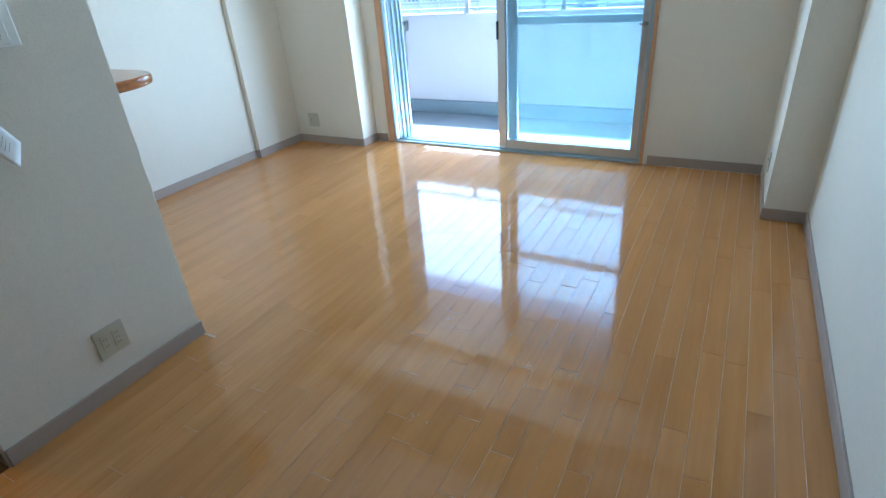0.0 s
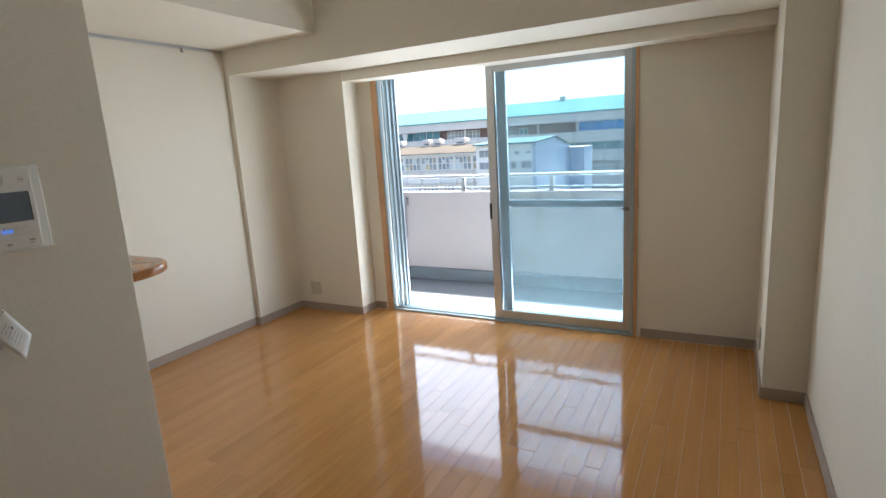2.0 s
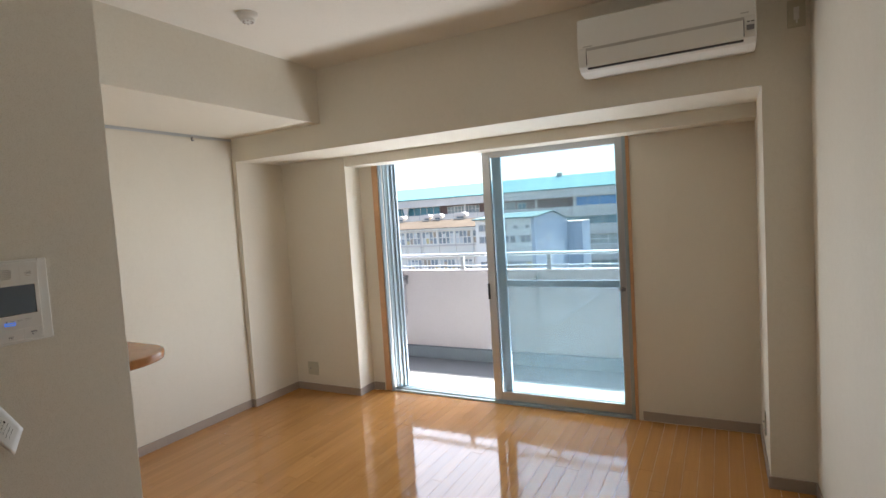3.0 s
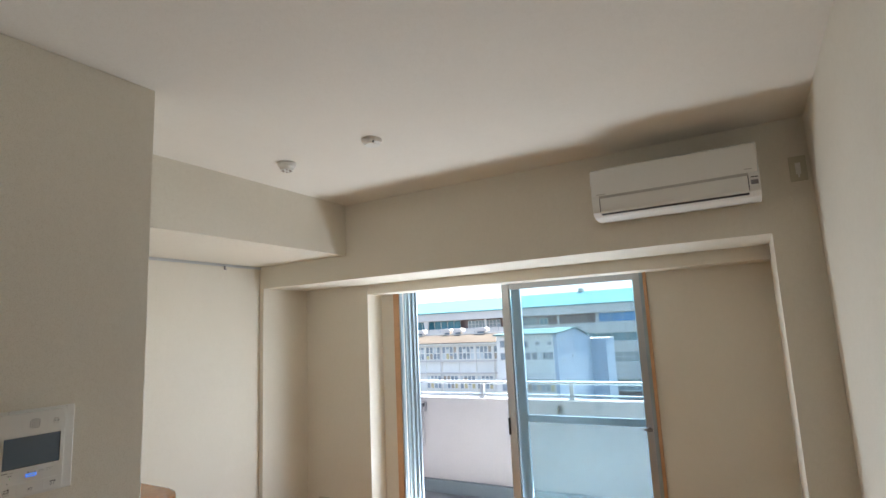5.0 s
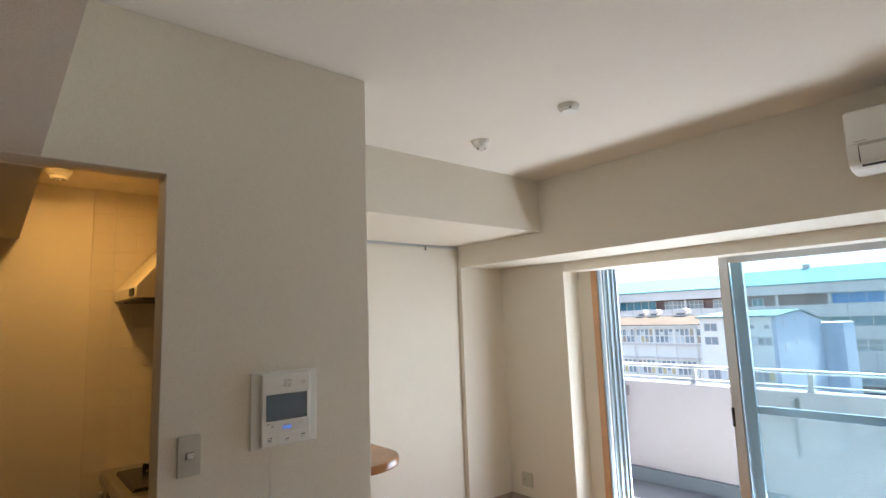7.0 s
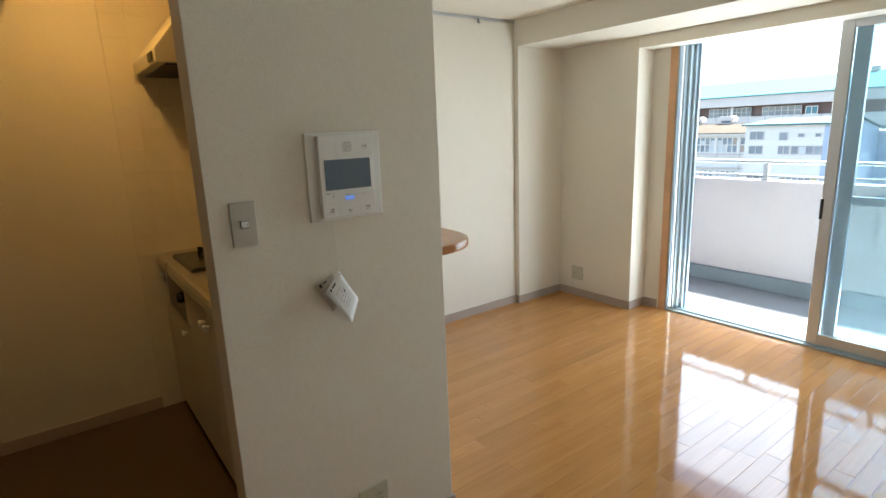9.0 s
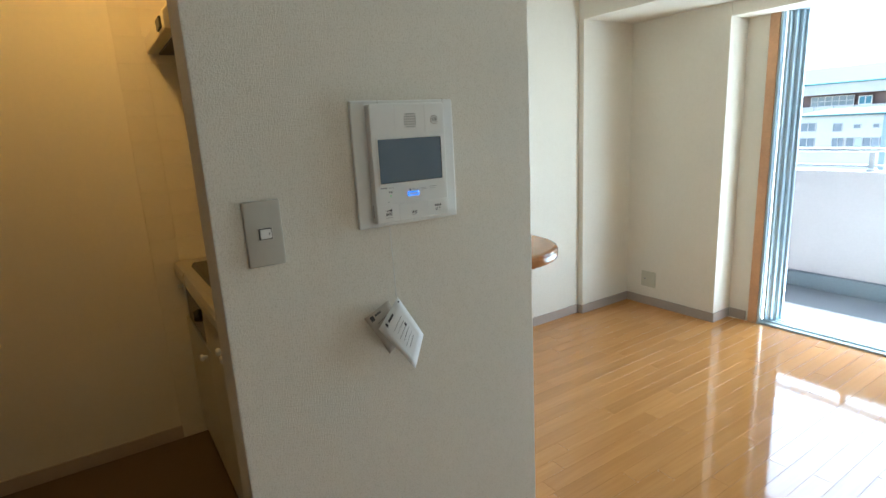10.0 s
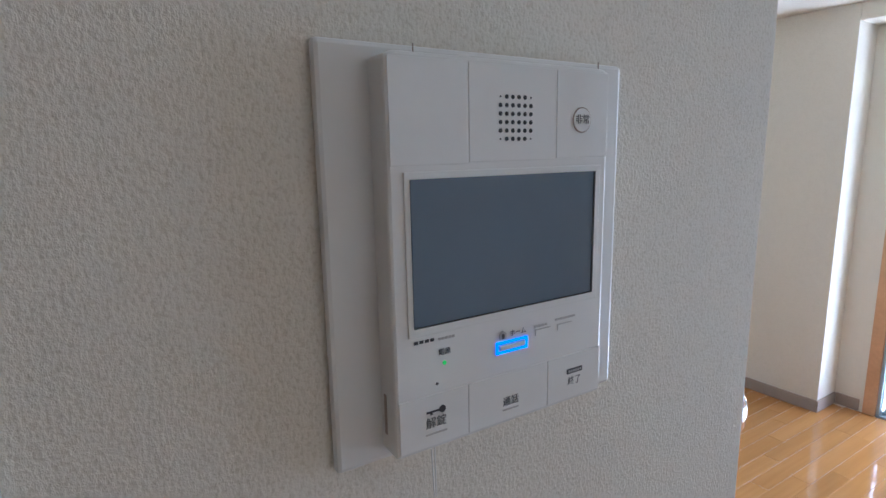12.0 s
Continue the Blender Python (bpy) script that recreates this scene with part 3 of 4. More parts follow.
# ---- light switch ----
sw = thing("light_switch", (PX, 1.5615, 1.183), "aged cream wall plate with one small white rocker", "light switch")
plate = prism([(1.529 + 0.066 * a, 1.124 + 0.118 * b) for a, b in ((0.04, 0), (0.96, 0), (1, 0.022), (1, 0.978), (0.96, 1), (0.04, 1), (0, 0.978), (0, 0.022))], 0, PX, PX + 0.0075)
bmesh.ops.bevel(plate, geom=[e for e in plate.edges if all(v.co.x > PX + 0.007 for v in e.verts)], offset=0.0035, segments=4, profile=0.5, affect="EDGES")
part("plate", plate, M_SWITCH, sw, smooth=True)
part("rocker_frame", on_wall((1.5495, 1.1715), (1.5765, 1.1945), 0.006, 0.0083, 0.0010), M_SWITCH, sw, "raised frame")
part("gap", on_wall((1.5515, 1.1733), (1.5745, 1.1927), 0.0072, 0.0086), M_DARK, sw, "dark gap round the rocker")
rk = part("rocker", on_wall((1.554, 1.1745), (1.5735, 1.1915), 0.0075, 0.0103, 0.0008), M_WHITE, sw, "white rocker")
label_bar("mark", 1.5695, 1.183, 0.0016, 0.004, 0.0103, rk)

# ---- hanging cards ----
def card(name, corners, x_out, tags, hole, paper):
    t = thing(name, (PX + x_out, corners[0][0], corners[0][1]), tags, "card")
    bm = bmesh.new()
    n = 6
    def at(u, v, d):
        a, b, c, e = [Vector((0, p[0], p[1])) for p in corners]
        q = (a * (1 - u) + b * u) * (1 - v) + (e * (1 - u) + c * u) * v
        q.x = PX + x_out + 0.010 * math.sin(math.pi * u) * (0.3 + v) * 0.5 + 0.02 * v * u * 0.6 + d
        return q
    grid = [[[bm.verts.new(at(i / n, j / n, d)) for j in range(n + 1)] for i in range(n + 1)] for d in (0.0, 0.0005)]
    for k in range(2):
        for i in range(n):
            for j in range(n):
                bm.faces.new((grid[k][i][j], grid[k][i + 1][j], grid[k][i + 1][j + 1], grid[k][i][j + 1]))
    for i in range(n):
        for j0 in (0, n):
            bm.faces.new((grid[0][i][j0], grid[0][i + 1][j0], grid[1][i + 1][j0], grid[1][i][j0]))
            bm.faces.new((grid[0][j0][i], grid[0][j0][i + 1], grid[1][j0][i + 1], grid[1][j0][i]))
    bmesh.ops.recalc_face_normals(bm, faces=bm.faces)
    part("sheet", bm, paper, t, smooth=True)
    def quad(u0, v0, u1, v1, nm, lb):
        q = bmesh.new()
        a = [q.verts.new(at(u, v, 0.0008)) for u, v in ((u0, v0), (u1, v0), (u1, v1), (u0, v1))]
        c = [q.verts.new(at(u, v, 0.0002)) for u, v in ((u0, v0), (u1, v0), (u1, v1), (u0, v1))]
        q.faces.new(a)
        for i in range(4):
            q.faces.new((a[i], a[(i + 1) % 4], c[(i + 1) % 4], c[i]))
        part(nm, q, M_INK, t, lb)
    quad(0.06, 0.73, 0.12, 0.79, "emblem", "small round dark emblem") if hole else quad(0.05, 0.72, 0.16, 0.86, "emblem", "small dark emblem")
    quad(0.07, 0.42, 0.11, 0.66, "printed_title", "dark printed title bar")
    for k in range(6):
        quad(0.26 + 0.09 * k, 0.25 + 0.03 * (k % 3), 0.265 + 0.09 * k, 0.72 - 0.05 * (k % 2), "printed_line", "thin line of small print")
    quad(0.40, 0.28, 0.46, 0.34, "print_mark", "small dark mark")
    if hole:
        q = at(0.06, 0.07, 0.001)
        part("hole", cyl(q, q + Vector((0.0004, 0, 0)), 0.002, 10), M_DARK, t, "small punched hole")
    return t


card("hanging_card", [(1.808, 1.015), (1.864, 0.918), (1.831, 0.852), (1.759, 0.957)], 0.024, "white printed paper card hanging by a corner on a thread", True, M_PAPER)
card("hanging_card", [(1.794, 1.008), (1.823, 0.918), (1.781, 0.896), (1.737, 0.980)], 0.008, "small printed paper card behind the white one, in its shade", False, M_PAPER2)
thread = thing("thread", (PX + 0.02, 1.812, 1.157), "thin translucent nylon thread holding the cards", "thread")
part("strand", bm_cyl(cyl((PX + 0.010, 1.808, 1.16), (PX + 0.030, 1.803, 1.018), 0.0005, 6), (PX + 0.009, 1.811, 1.16), (PX + 0.026, 1.803, 1.018), 0.0005, 6), M_WHITE, thread)


# ---- sockets ----
def socket(name, place, turn, w, h, mat, tags, kind):
    """A wall plate facing -y, turned about z; kind tells its inserts."""
    t = thing(name, (0, 0, 0), tags, "wall socket")
    part("plate", box((-w / 2, -0.007, -h / 2), (w / 2, 0, h / 2), 0.003), mat, t)
    if kind == "double":
        for dx in (-w / 5, w / 5):
            ins = part("insert", box((dx - 0.0135, -0.0085, -0.033), (dx + 0.0135, -0.006, 0.033), 0.001), mat, t)
            for dz in (-0.02, 0, 0.02) if dx > 0 else (-0.012, 0.014):
                for sx in (-0.0045, 0.0045):
                    part("slot", box((dx + sx - 0.0009, -0.0092, dz - 0.0035), (dx + sx + 0.0009, -0.0084, dz + 0.0035)), M_DARK, ins, "dark slot")
    elif kind == "aerial":
        part("insert", box((-0.012, -0.0085, -0.018), (0.012, -0.006, 0.018), 0.001), mat, t)
        part("aerial_plug", cyl((-0.025, -0.012, 0), (-0.025, -0.004, 0), 0.005, 12), M_STEEL, t, "small metal aerial plug")
    else:
        ins = part("insert", box((-0.011, -0.010, -0.028), (0.011, -0.006, 0.028), 0.001), M_WHITE, t, "white insert")
        part("earth_cover", box((-0.009, -0.016, -0.002), (0.009, -0.008, 0.012), 0.002), M_WHITE, ins)
        part("cable_stub", cyl((0, -0.013, -0.045), (0, -0.013, 0.004), 0.004, 8), M_WHITE, t, "short white flex")
    t.location = place
    t.rotation_euler = (0, 0, radians(turn))
    return t


socket("wall_socket", (PX, 1.877, 0.203), 90, 0.108, 0.112, M_AGED, "aged cream double power socket low on the wallpaper", "double")
socket("aerial_socket", (-4.738, YP, 0.195), 0, 0.116, 0.116, M_AGED, "aged cream socket plate above the baseboard beside the window", "aerial")
socket("aircon_socket", (-1.212, YB, 2.281), 0, 0.072, 0.125, M_AGED, "aged beige socket plate with a white plug beside the air conditioner", "plug")
socket("wall_socket", (-1.355, 4.40, 0.22), -90, 0.07, 0.116, M_AGED, "aged socket plate on the side of the pillar", "aerial")

# ---- air conditioner ----
ac = thing("air_conditioner", (-1.77, YB, 2.26), "white wall-mounted split air conditioner with a closed flap", "air conditioner")
X0, X1 = -2.162, -1.382
prof = [(YB, 2.14), (YB, 2.40), (YB - 0.19, 2.402), (YB - 0.225, 2.385), (YB - 0.23, 2.22), (YB - 0.219, 2.160), (YB - 0.19, 2.138), (YB - 0.10, 2.128)]
part("body", prism(prof, 0, X0, X1, 0.004), M_WHITE, ac)
part("front_panel", prism([(YB - 0.19, 2.404), (YB - 0.228, 2.389), (YB - 0.234, 2.245), (YB - 0.22, 2.245)], 0, X0 + 0.004, X1 - 0.004, 0.003), M_WHITE, ac)
flap = prism([(YB - 0.237, 2.232), (YB - 0.229, 2.165), (YB - 0.222, 2.153), (YB - 0.21, 2.156), (YB - 0.226, 2.232)], 0, X0 + 0.045, X1 - 0.05, 0.001)
part("flap", flap, M_WHITE, ac, "white louvre flap")
part("flap_groove", box((X0 + 0.042, YB - 0.2345, 2.233), (X1 - 0.046, YB - 0.226, 2.246)), M_GREYP, ac, "grey groove above the flap")
part("outlet_slot", prism([(YB - 0.2205, 2.1535), (YB - 0.2165, 2.1465), (YB - 0.19, 2.1465), (YB - 0.19, 2.1535)], 0, X0 + 0.045, X1 - 0.05), M_DARK, ac, "dark air outlet slot")
part("side_groove", box((X1 - 0.0495, YB - 0.232, 2.165), (X1 - 0.0465, YB - 0.205, 2.235)), M_DARK, ac, "dark groove beside the flap")
part("side_groove", box((X0 + 0.0415, YB - 0.232, 2.165), (X0 + 0.0445, YB - 0.205, 2.235)), M_DARK, ac, "dark groove beside the flap")
part("maker_mark", box((X0 + 0.03, YB - 0.2358, 2.252), (X0 + 0.075, YB - 0.234, 2.256)), M_GREYP, ac, "small grey mark")
part("model_mark", box((X1 - 0.06, YB - 0.2355, 2.262), (X1 - 0.028, YB - 0.2335, 2.266)), M_GREYP, ac, "small grey mark")
part("indicator", box((X1 - 0.036, YB - 0.233, 2.222), (X1 - 0.024, YB - 0.2312, 2.226)), M_INK, ac, "dark indicator window")
part("indicator", box((X1 - 0.020, YB - 0.233, 2.222), (X1 - 0.008, YB - 0.2312, 2.226)), M_INK, ac, "dark indicator window")
part("sticker", box((X1 - 0.038, YB - 0.2325, 2.190), (X1 - 0.008, YB - 0.226, 2.210)), M_STEEL, ac, "grey sticker")


# ---- ceiling sensors ----
def sensor(name, x, y, z, r, deep, tags):
    t = thing(name, (x, y, z), tags, "ceiling sensor")
    part("base", lathe([(r, 0.0), (r, -0.008), (r * 0.93, -0.016)], (x, y, z)), M_WHITE, t, smooth=False)
    part("cover", lathe([(r * 0.92, -0.014), (r * 0.9, -0.02), (r * 0.72, -0.026 - deep * 0.3), (r * 0.68, -0.03 - deep)], (x, y, z)), M_WHITE, t)
    if deep > 0.005:
        cage = bmesh.new()
        for k in range(8):
            a = 2 * math.pi * k / 8
            bm_box(cage, (x + math.cos(a) * r * 0.45 - 0.004, y + math.sin(a) * r * 0.45 - 0.004, z - 0.034 - deep), (x + math.cos(a) * r * 0.45 + 0.004, y + math.sin(a) * r * 0.45 + 0.004, z - 0.028 - deep), 0.001)
        part("vent_slots", cage, M_BASE, t, "small grey vents")
    else:
        part("test_lamp", cyl((x + r * 0.6, y - r * 0.6, z - 0.028), (x + r * 0.6, y - r * 0.6, z - 0.02), 0.004, 8), M_DARK, t, "small dark lamp")
        part("hook", box((x - r * 0.95, y - 0.006, z - 0.018), (x - r * 0.7, y + 0.006, z - 0.006), 0.001), M_DARK, t, "small dark bracket")
    return t


sensor("smoke_detector", -3.64, 3.13, ZC, 0.052, 0.012, "white domed heat detector on the ceiling")
sensor("smoke_detector", -3.035, 3.115, ZC, 0.050, 0.0, "flat white round smoke detector on the ceiling")
sensor("smoke_detector", -4.67, 1.30, ZK, 0.052, 0.012, "white domed detector on the kitchen ceiling")
kl = thing("ceiling_light", (-4.38, 1.31, ZK), "round warm glowing recessed ceiling light in the kitchen", "lamp")
part("rim", lathe([(0.085, 0.0), (0.085, -0.008), (0.072, -0.010), (0.072, 0.0)], (-4.38, 1.31, ZK)), M_WHITE, kl)
part("diffuser", lathe([(0.071, -0.001), (0.071, -0.007), (0.05, -0.010)], (-4.38, 1.31, ZK)), M_LAMP, kl, "glowing warm diffuser")

# ---- picture rail with hook ----
pr = thing("picture_rail", (XL, 3.2, 2.142), "thin aluminium picture rail under the beam", "picture rail")
part("rail", bm_box(box((XL, YC + 0.02, 2.146), (XL + 0.012, YB - 0.005, 2.159)), (XL + 0.009, YC + 0.02, 2.139), (XL + 0.012, YB - 0.005, 2.148)), M_ALU, pr)
part("hook", bm_box(box((XL + 0.006, 3.754, 2.118), (XL + 0.018, 3.762, 2.145), 0.001), (XL + 0.012, 3.750, 2.114), (XL + 0.024, 3.766, 2.122), 0.001), M_STEEL, pr, "small grey hook")

# ---- counter shelf ----
def round_end(x0, x1, y0, y1, r, n=10):
    pts = [(x0, y0), (x1, y0)]
    for k in range(n + 1):
        a = radians(90 * k / n)
        pts.append((x1 - r + r * math.cos(a) + 0.0, y1 - r + r * math.sin(a)))
    pts.append((x0, y1))
    return pts


shelf = thing("counter_shelf", (-4.0, YC, 0.92), "glossy reddish-brown varnished wooden counter with a rounded corner", "counter")
part("top", prism(round_end(-4.9, -3.425, YC + 0.0, 2.465, 0.20), 2, 0.970, 1.006, 0.012), M_COUNTER, shelf, smooth=False)
part("bracket", box((-4.7, YC, 0.72), (-4.66, YC + 0.20, 0.970), 0.004), M_COUNTER, shelf)
part("bracket", box((-3.95, YC, 0.72), (-3.91, YC + 0.20, 0.970), 0.004), M_COUNTER, shelf)

# ---- kitchen ----
structure("floor_kitchen", box((KX, -1.6, -0.012), (PX - PT, YC - 0.1, 0.0)), M_KFLOOR, "dark brown vinyl kitchen floor")
structure("threshold", box((PX - PT + 0.001, 0.70, -0.012), (PX, YJ - BT, 0.0)), M_KFLOOR, "dark brown threshold of the kitchen doorway")
unit = thing("kitchen_unit", (-4.3, 1.85, 0), "cream laminate kitchen base unit with white knobs", "kitchen cabinet")
part("body", box((KX + 0.01, 1.600, 0.05), (PX - PT - 0.01, YC - 0.105, 0.765), 0.002, 1), M_KCAB, unit)
part("plinth", box((KX + 0.01, 1.615, 0.0), (PX - PT - 0.01, YC - 0.105, 0.05)), M_KCAB, unit)
part("top_strip", box((KX + 0.012, 1.588, 0.690), (-4.880, 1.600, 0.762), 0.002), M_KCAB, unit)
for x0, x1, z0, z1, kx, kz in ((KX + 0.012, -4.485, 0.055, 0.585, -4.52, 0.545), (-4.480, -4.087, 0.055, 0.760, -4.115, 0.705), (-4.083, -3.49, 0.055, 0.760, -4.055, 0.700)):
    d = part("door", box((x0, 1.583, z0), (x1, 1.600, z1), 0.003), M_KCAB, unit)
    kn = lathe([(0.006, 0.0), (0.006, 0.010), (0.0115, 0.014), (0.0125, 0.021), (0.009, 0.026)], (0, 0, 0), 16)
    bmesh.ops.rotate(kn, verts=kn.verts, cent=(0, 0, 0), matrix=Matrix.Rotation(radians(90), 3, "X"))
    bmesh.ops.translate(kn, verts=kn.verts, vec=(kx, 1.583, kz))
    part("knob", kn, M_WHITE, d, "white round knob", smooth=True)
part("knob", cyl((-4.975, 1.566, 0.728), (-4.975, 1.588, 0.728), 0.010, 12, 0.007), M_WHITE, unit, "white round knob")
wt = thing("worktop", (-4.3, 1.83, 0.765), "cream-toned steel kitchen worktop with a deep rounded front edge", "worktop")
part("slab", prism([(1.590, 0.765), (1.573, 0.768), (1.567, 0.785), (1.567, 0.815), (1.574, 0.830), (1.588, 0.836), (YC - 0.10, 0.836), (YC - 0.10, 0.765)], 0, KX, PX - PT), M_KSTEEL, wt)
part("upstand", box((KX, YC - 0.118, 0.836), (PX - PT, YC - 0.10, 0.875), 0.003), M_KSTEEL, wt)
stove = thing("gas_stove", (-4.63, 1.82, 0.836), "black enamelled built-in gas stove with grates and a dark grill front", "stove")
part("hob", prism([(1.615, 0.834), (1.625, 0.852), (2.035, 0.852), (2.04, 0.834)], 0, -4.835, -4.425, 0.003), M_BLACK, stove)
for cx in (-4.73, -4.53):
    g = bmesh.new()
    for k in range(4):
        bm_box(g, (-0.085, -0.005, 0.006), (-0.022, 0.005, 0.034), 0.002)
        bm_box(g, (-0.085, -0.006, 0.0), (-0.070, 0.006, 0.038), 0.002)
        bmesh.ops.rotate(g, verts=g.verts, cent=(0, 0, 0), matrix=Matrix.Rotation(radians(90), 3, "Z"))
    bmesh.ops.translate(g, verts=g.verts, vec=(cx, 1.80, 0.852))
    part("grate", g, M_BLACK, stove)
    part("burner", lathe([(0.040, 0.0), (0.040, 0.012), (0.022, 0.018)], (cx, 1.80, 0.852)), M_STEEL, stove, "grey metal burner")
gp = part("grill_front", box((-4.87, 1.584, 0.600), (-4.425, 1.602, 0.758), 0.004), M_BLACK, stove, "black glass grill front")
gk = lathe([(0.024, 0.0), (0.024, 0.010), (0.018, 0.024)], (0, 0, 0), 20)
bmesh.ops.rotate(gk, verts=gk.verts, cent=(0, 0, 0), matrix=Matrix.Rotation(radians(90), 3, "X"))
bmesh.ops.translate(gk, verts=gk.verts, vec=(-4.55, 1.584, 0.703))
part("grill_knob", gk, M_BLACK, gp)
part("grill_trim", bm_box(box((-4.875, 1.580, 0.592), (-4.42, 1.588, 0.599)), (-4.877, 1.580, 0.592), (-4.870, 1.588, 0.758)), M_KSTEEL, gp, "bright steel edge")
hood = thing("range_hood", (-4.71, 1.9, 1.71), "cream enamelled sloping range hood with a dark switch", "range hood")
HX0, HX1 = KX + 0.008, -4.425
part("canopy", prism([(1.600, 1.710), (1.600, 1.765), (1.84, 2.06), (YC - 0.1, 2.06), (YC - 0.1, 1.710)], 0, HX0, HX1, 0.004), M_KCAB, hood)
part("filter", box((HX0 + 0.03, 1.64, 1.702), (HX1 - 0.02, YC - 0.12, 1.711)), M_DARK, hood, "dark greasy filter underside")
part("switch", box((-4.56, 1.593, 1.722), (-4.47, 1.602, 1.757), 0.002), M_DARK, hood, "dark rocker switch")
part("duct", box((HX0 + 0.02, 1.88, 2.06), (HX1 - 0.08, YC - 0.1, ZK), 0.003), M_KCAB, hood)
vent = bmesh.new()
for k in range(6):
    bm_box(vent, (HX1 - 0.082, 1.93, 2.14 + 0.024 * k), (HX1 - 0.076, 2.05, 2.152 + 0.024 * k))
part("vent", vent, M_DARK, hood, "dark slatted vent")

tiled = structure("tile_wall", box((KX, 1.487, 0.0), (KX + 0.006, YC - 0.1, ZK)), M_GROUT, "cream tile backing with recessed joints")
tile_mesh = mesh_of("tile", box((0, -0.0517, -0.0517), (0.002, 0.0517, 0.0517), 0.0008, 1), M_TILE)
for k in range(22):
    for j in range(6):
        y, z = 1.487 + 0.0515 + 0.1045 * j, 0.0515 + 0.1045 * k
        if y + 0.05 < YC - 0.1:
            ob = new("tile", tile_mesh)
            ob.location = (KX + 0.006, y, z)
            ob.parent = tiled
# ---- outside ----
GZ = -13.0
structure("ground", box((-1500, 6.3, GZ - 0.5), (1500, 3000, GZ)), M_ASPHALT, "grey asphalt yard between the buildings")
structure("building_front", box((-40, YW + 0.2, GZ), (30, 6.18, BZ - 0.3)), M_PARAPET, "painted storeys of the block below the balcony")


win_rng = random.Random(5)
GOODS = (None, M_BLIND, M_GLASSG, M_BLIND, M_TAN, M_GOODS, M_GLASSG, None)


def window_unit(parent, x0, x1, z0, z1, y, cols, rows, glass, frame, bar=0.07, goods=False):
    w = part("window", box((x0, y - 0.02, z0), (x1, y + 0.05, z1)), glass, parent, "glazed window band")
    for k in range(cols if goods else 0):
        for j in range(rows):
            kind = GOODS[win_rng.randrange(5 if j else len(GOODS))]
            if kind:
                ax, bx = x0 + (x1 - x0) * k / cols, x0 + (x1 - x0) * (k + 1) / cols
                az = z0 + (z1 - z0) * j / rows
                part("pane", box((ax + 0.03, y - 0.035, az + 0.03), (bx - 0.03, y - 0.021, az + (z1 - z0) / rows * win_rng.choice((0.6, 0.93, 0.93)))), kind, w)
    g = bmesh.new()
    for k in range(cols + 1):
        x = x0 + (x1 - x0) * k / cols
        bm_box(g, (x - bar / 2, y - 0.10, z0), (x + bar / 2, y - 0.02, z1))
    for k in range(rows + 1):
        z = z0 + (z1 - z0) * k / rows
        bm_box(g, (x0, y - 0.09, z - bar / 2), (x1, y - 0.02, z + bar / 2))
    part("window_frame", g, frame, w)
    return w


# low factory with a sheet roof
fac = thing("factory", (-40, 57, GZ), "white low factory, glazed window rows, beige sheet roof", "building")
part("wall", box((-60, 55.2, GZ), (-24.0, 64, -0.25)), M_WHITEW, fac, "white factory wall")
part("eave", box((-60.2, 54.7, -0.28), (-23.8, 55.3, 0.03), 0.02, 1), M_WHITEW, fac, "white eave band")
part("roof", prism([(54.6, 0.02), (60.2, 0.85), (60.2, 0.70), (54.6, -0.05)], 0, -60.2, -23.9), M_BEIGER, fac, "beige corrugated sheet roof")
part("parapet", box((-60, 60.1, 0.4), (-24, 60.5, 1.0)), M_CONC, fac, "pale concrete roof edge")
for z0, z1, i0, i1 in ((-1.87, -0.42, 0, 16), (-5.1, -3.66, 0, 14)):
    for k in range(i0, i1):
        x1 = -24.35 - 2.18 * k
        if z0 < -3 and k % 5 == 0:
            continue
        window_unit(fac, x1 - 1.95, x1, z0, z1, 55.2, 4, 2, (M_GLASSF, M_GLASSG)[(k + (z0 < -3)) % 2], M_WHITEW, 0.09, True)
for k in range(17):
    x1 = -24.24 - 2.18 * k
    part("pilaster", box((x1 - 0.12, 55.05, -5.3), (x1 + 0.12, 55.2, -0.28)), M_WHITEW, fac)
part("ledge", box((-60, 54.95, -2.12), (-24, 55.2, -1.95)), M_CONC, fac)
part("ledge", box((-60, 54.95, -3.45), (-24, 55.2, -3.3)), M_CONC, fac)
part("downpipe", cyl((-33.0, 55.0, GZ), (-33.0, 55.0, -0.2), 0.07, 8), M_CONC, fac)
for x, w in ((-38.7, 1.15), (-34.75, 1.05), (-33.2, 1.15), (-30.05, 1.55)):
    v = thing("roof_ventilator", (x, 60.2, 0.85), "white metal ventilator on the factory roof", "roof ventilator", "ventilators on the factory roof")
    part("base", box((x - w * 0.32, 59.9, 0.80), (x + w * 0.32, 60.6, 1.15), 0.03), M_CONC, v)
    part("cap", prism([(x - w / 2, 1.15), (x + w / 2, 1.15), (x + w * 0.52, 1.42), (x + w * 0.36, 1.62), (x - w * 0.36, 1.62), (x - w * 0.52, 1.42)], 1, 59.7, 60.8, 0.03), M_CONC, v)
    part("louvre", box((x - w * 0.3, 59.86, 0.95), (x + w * 0.3, 59.9, 1.12)), M_GUTTER, v)

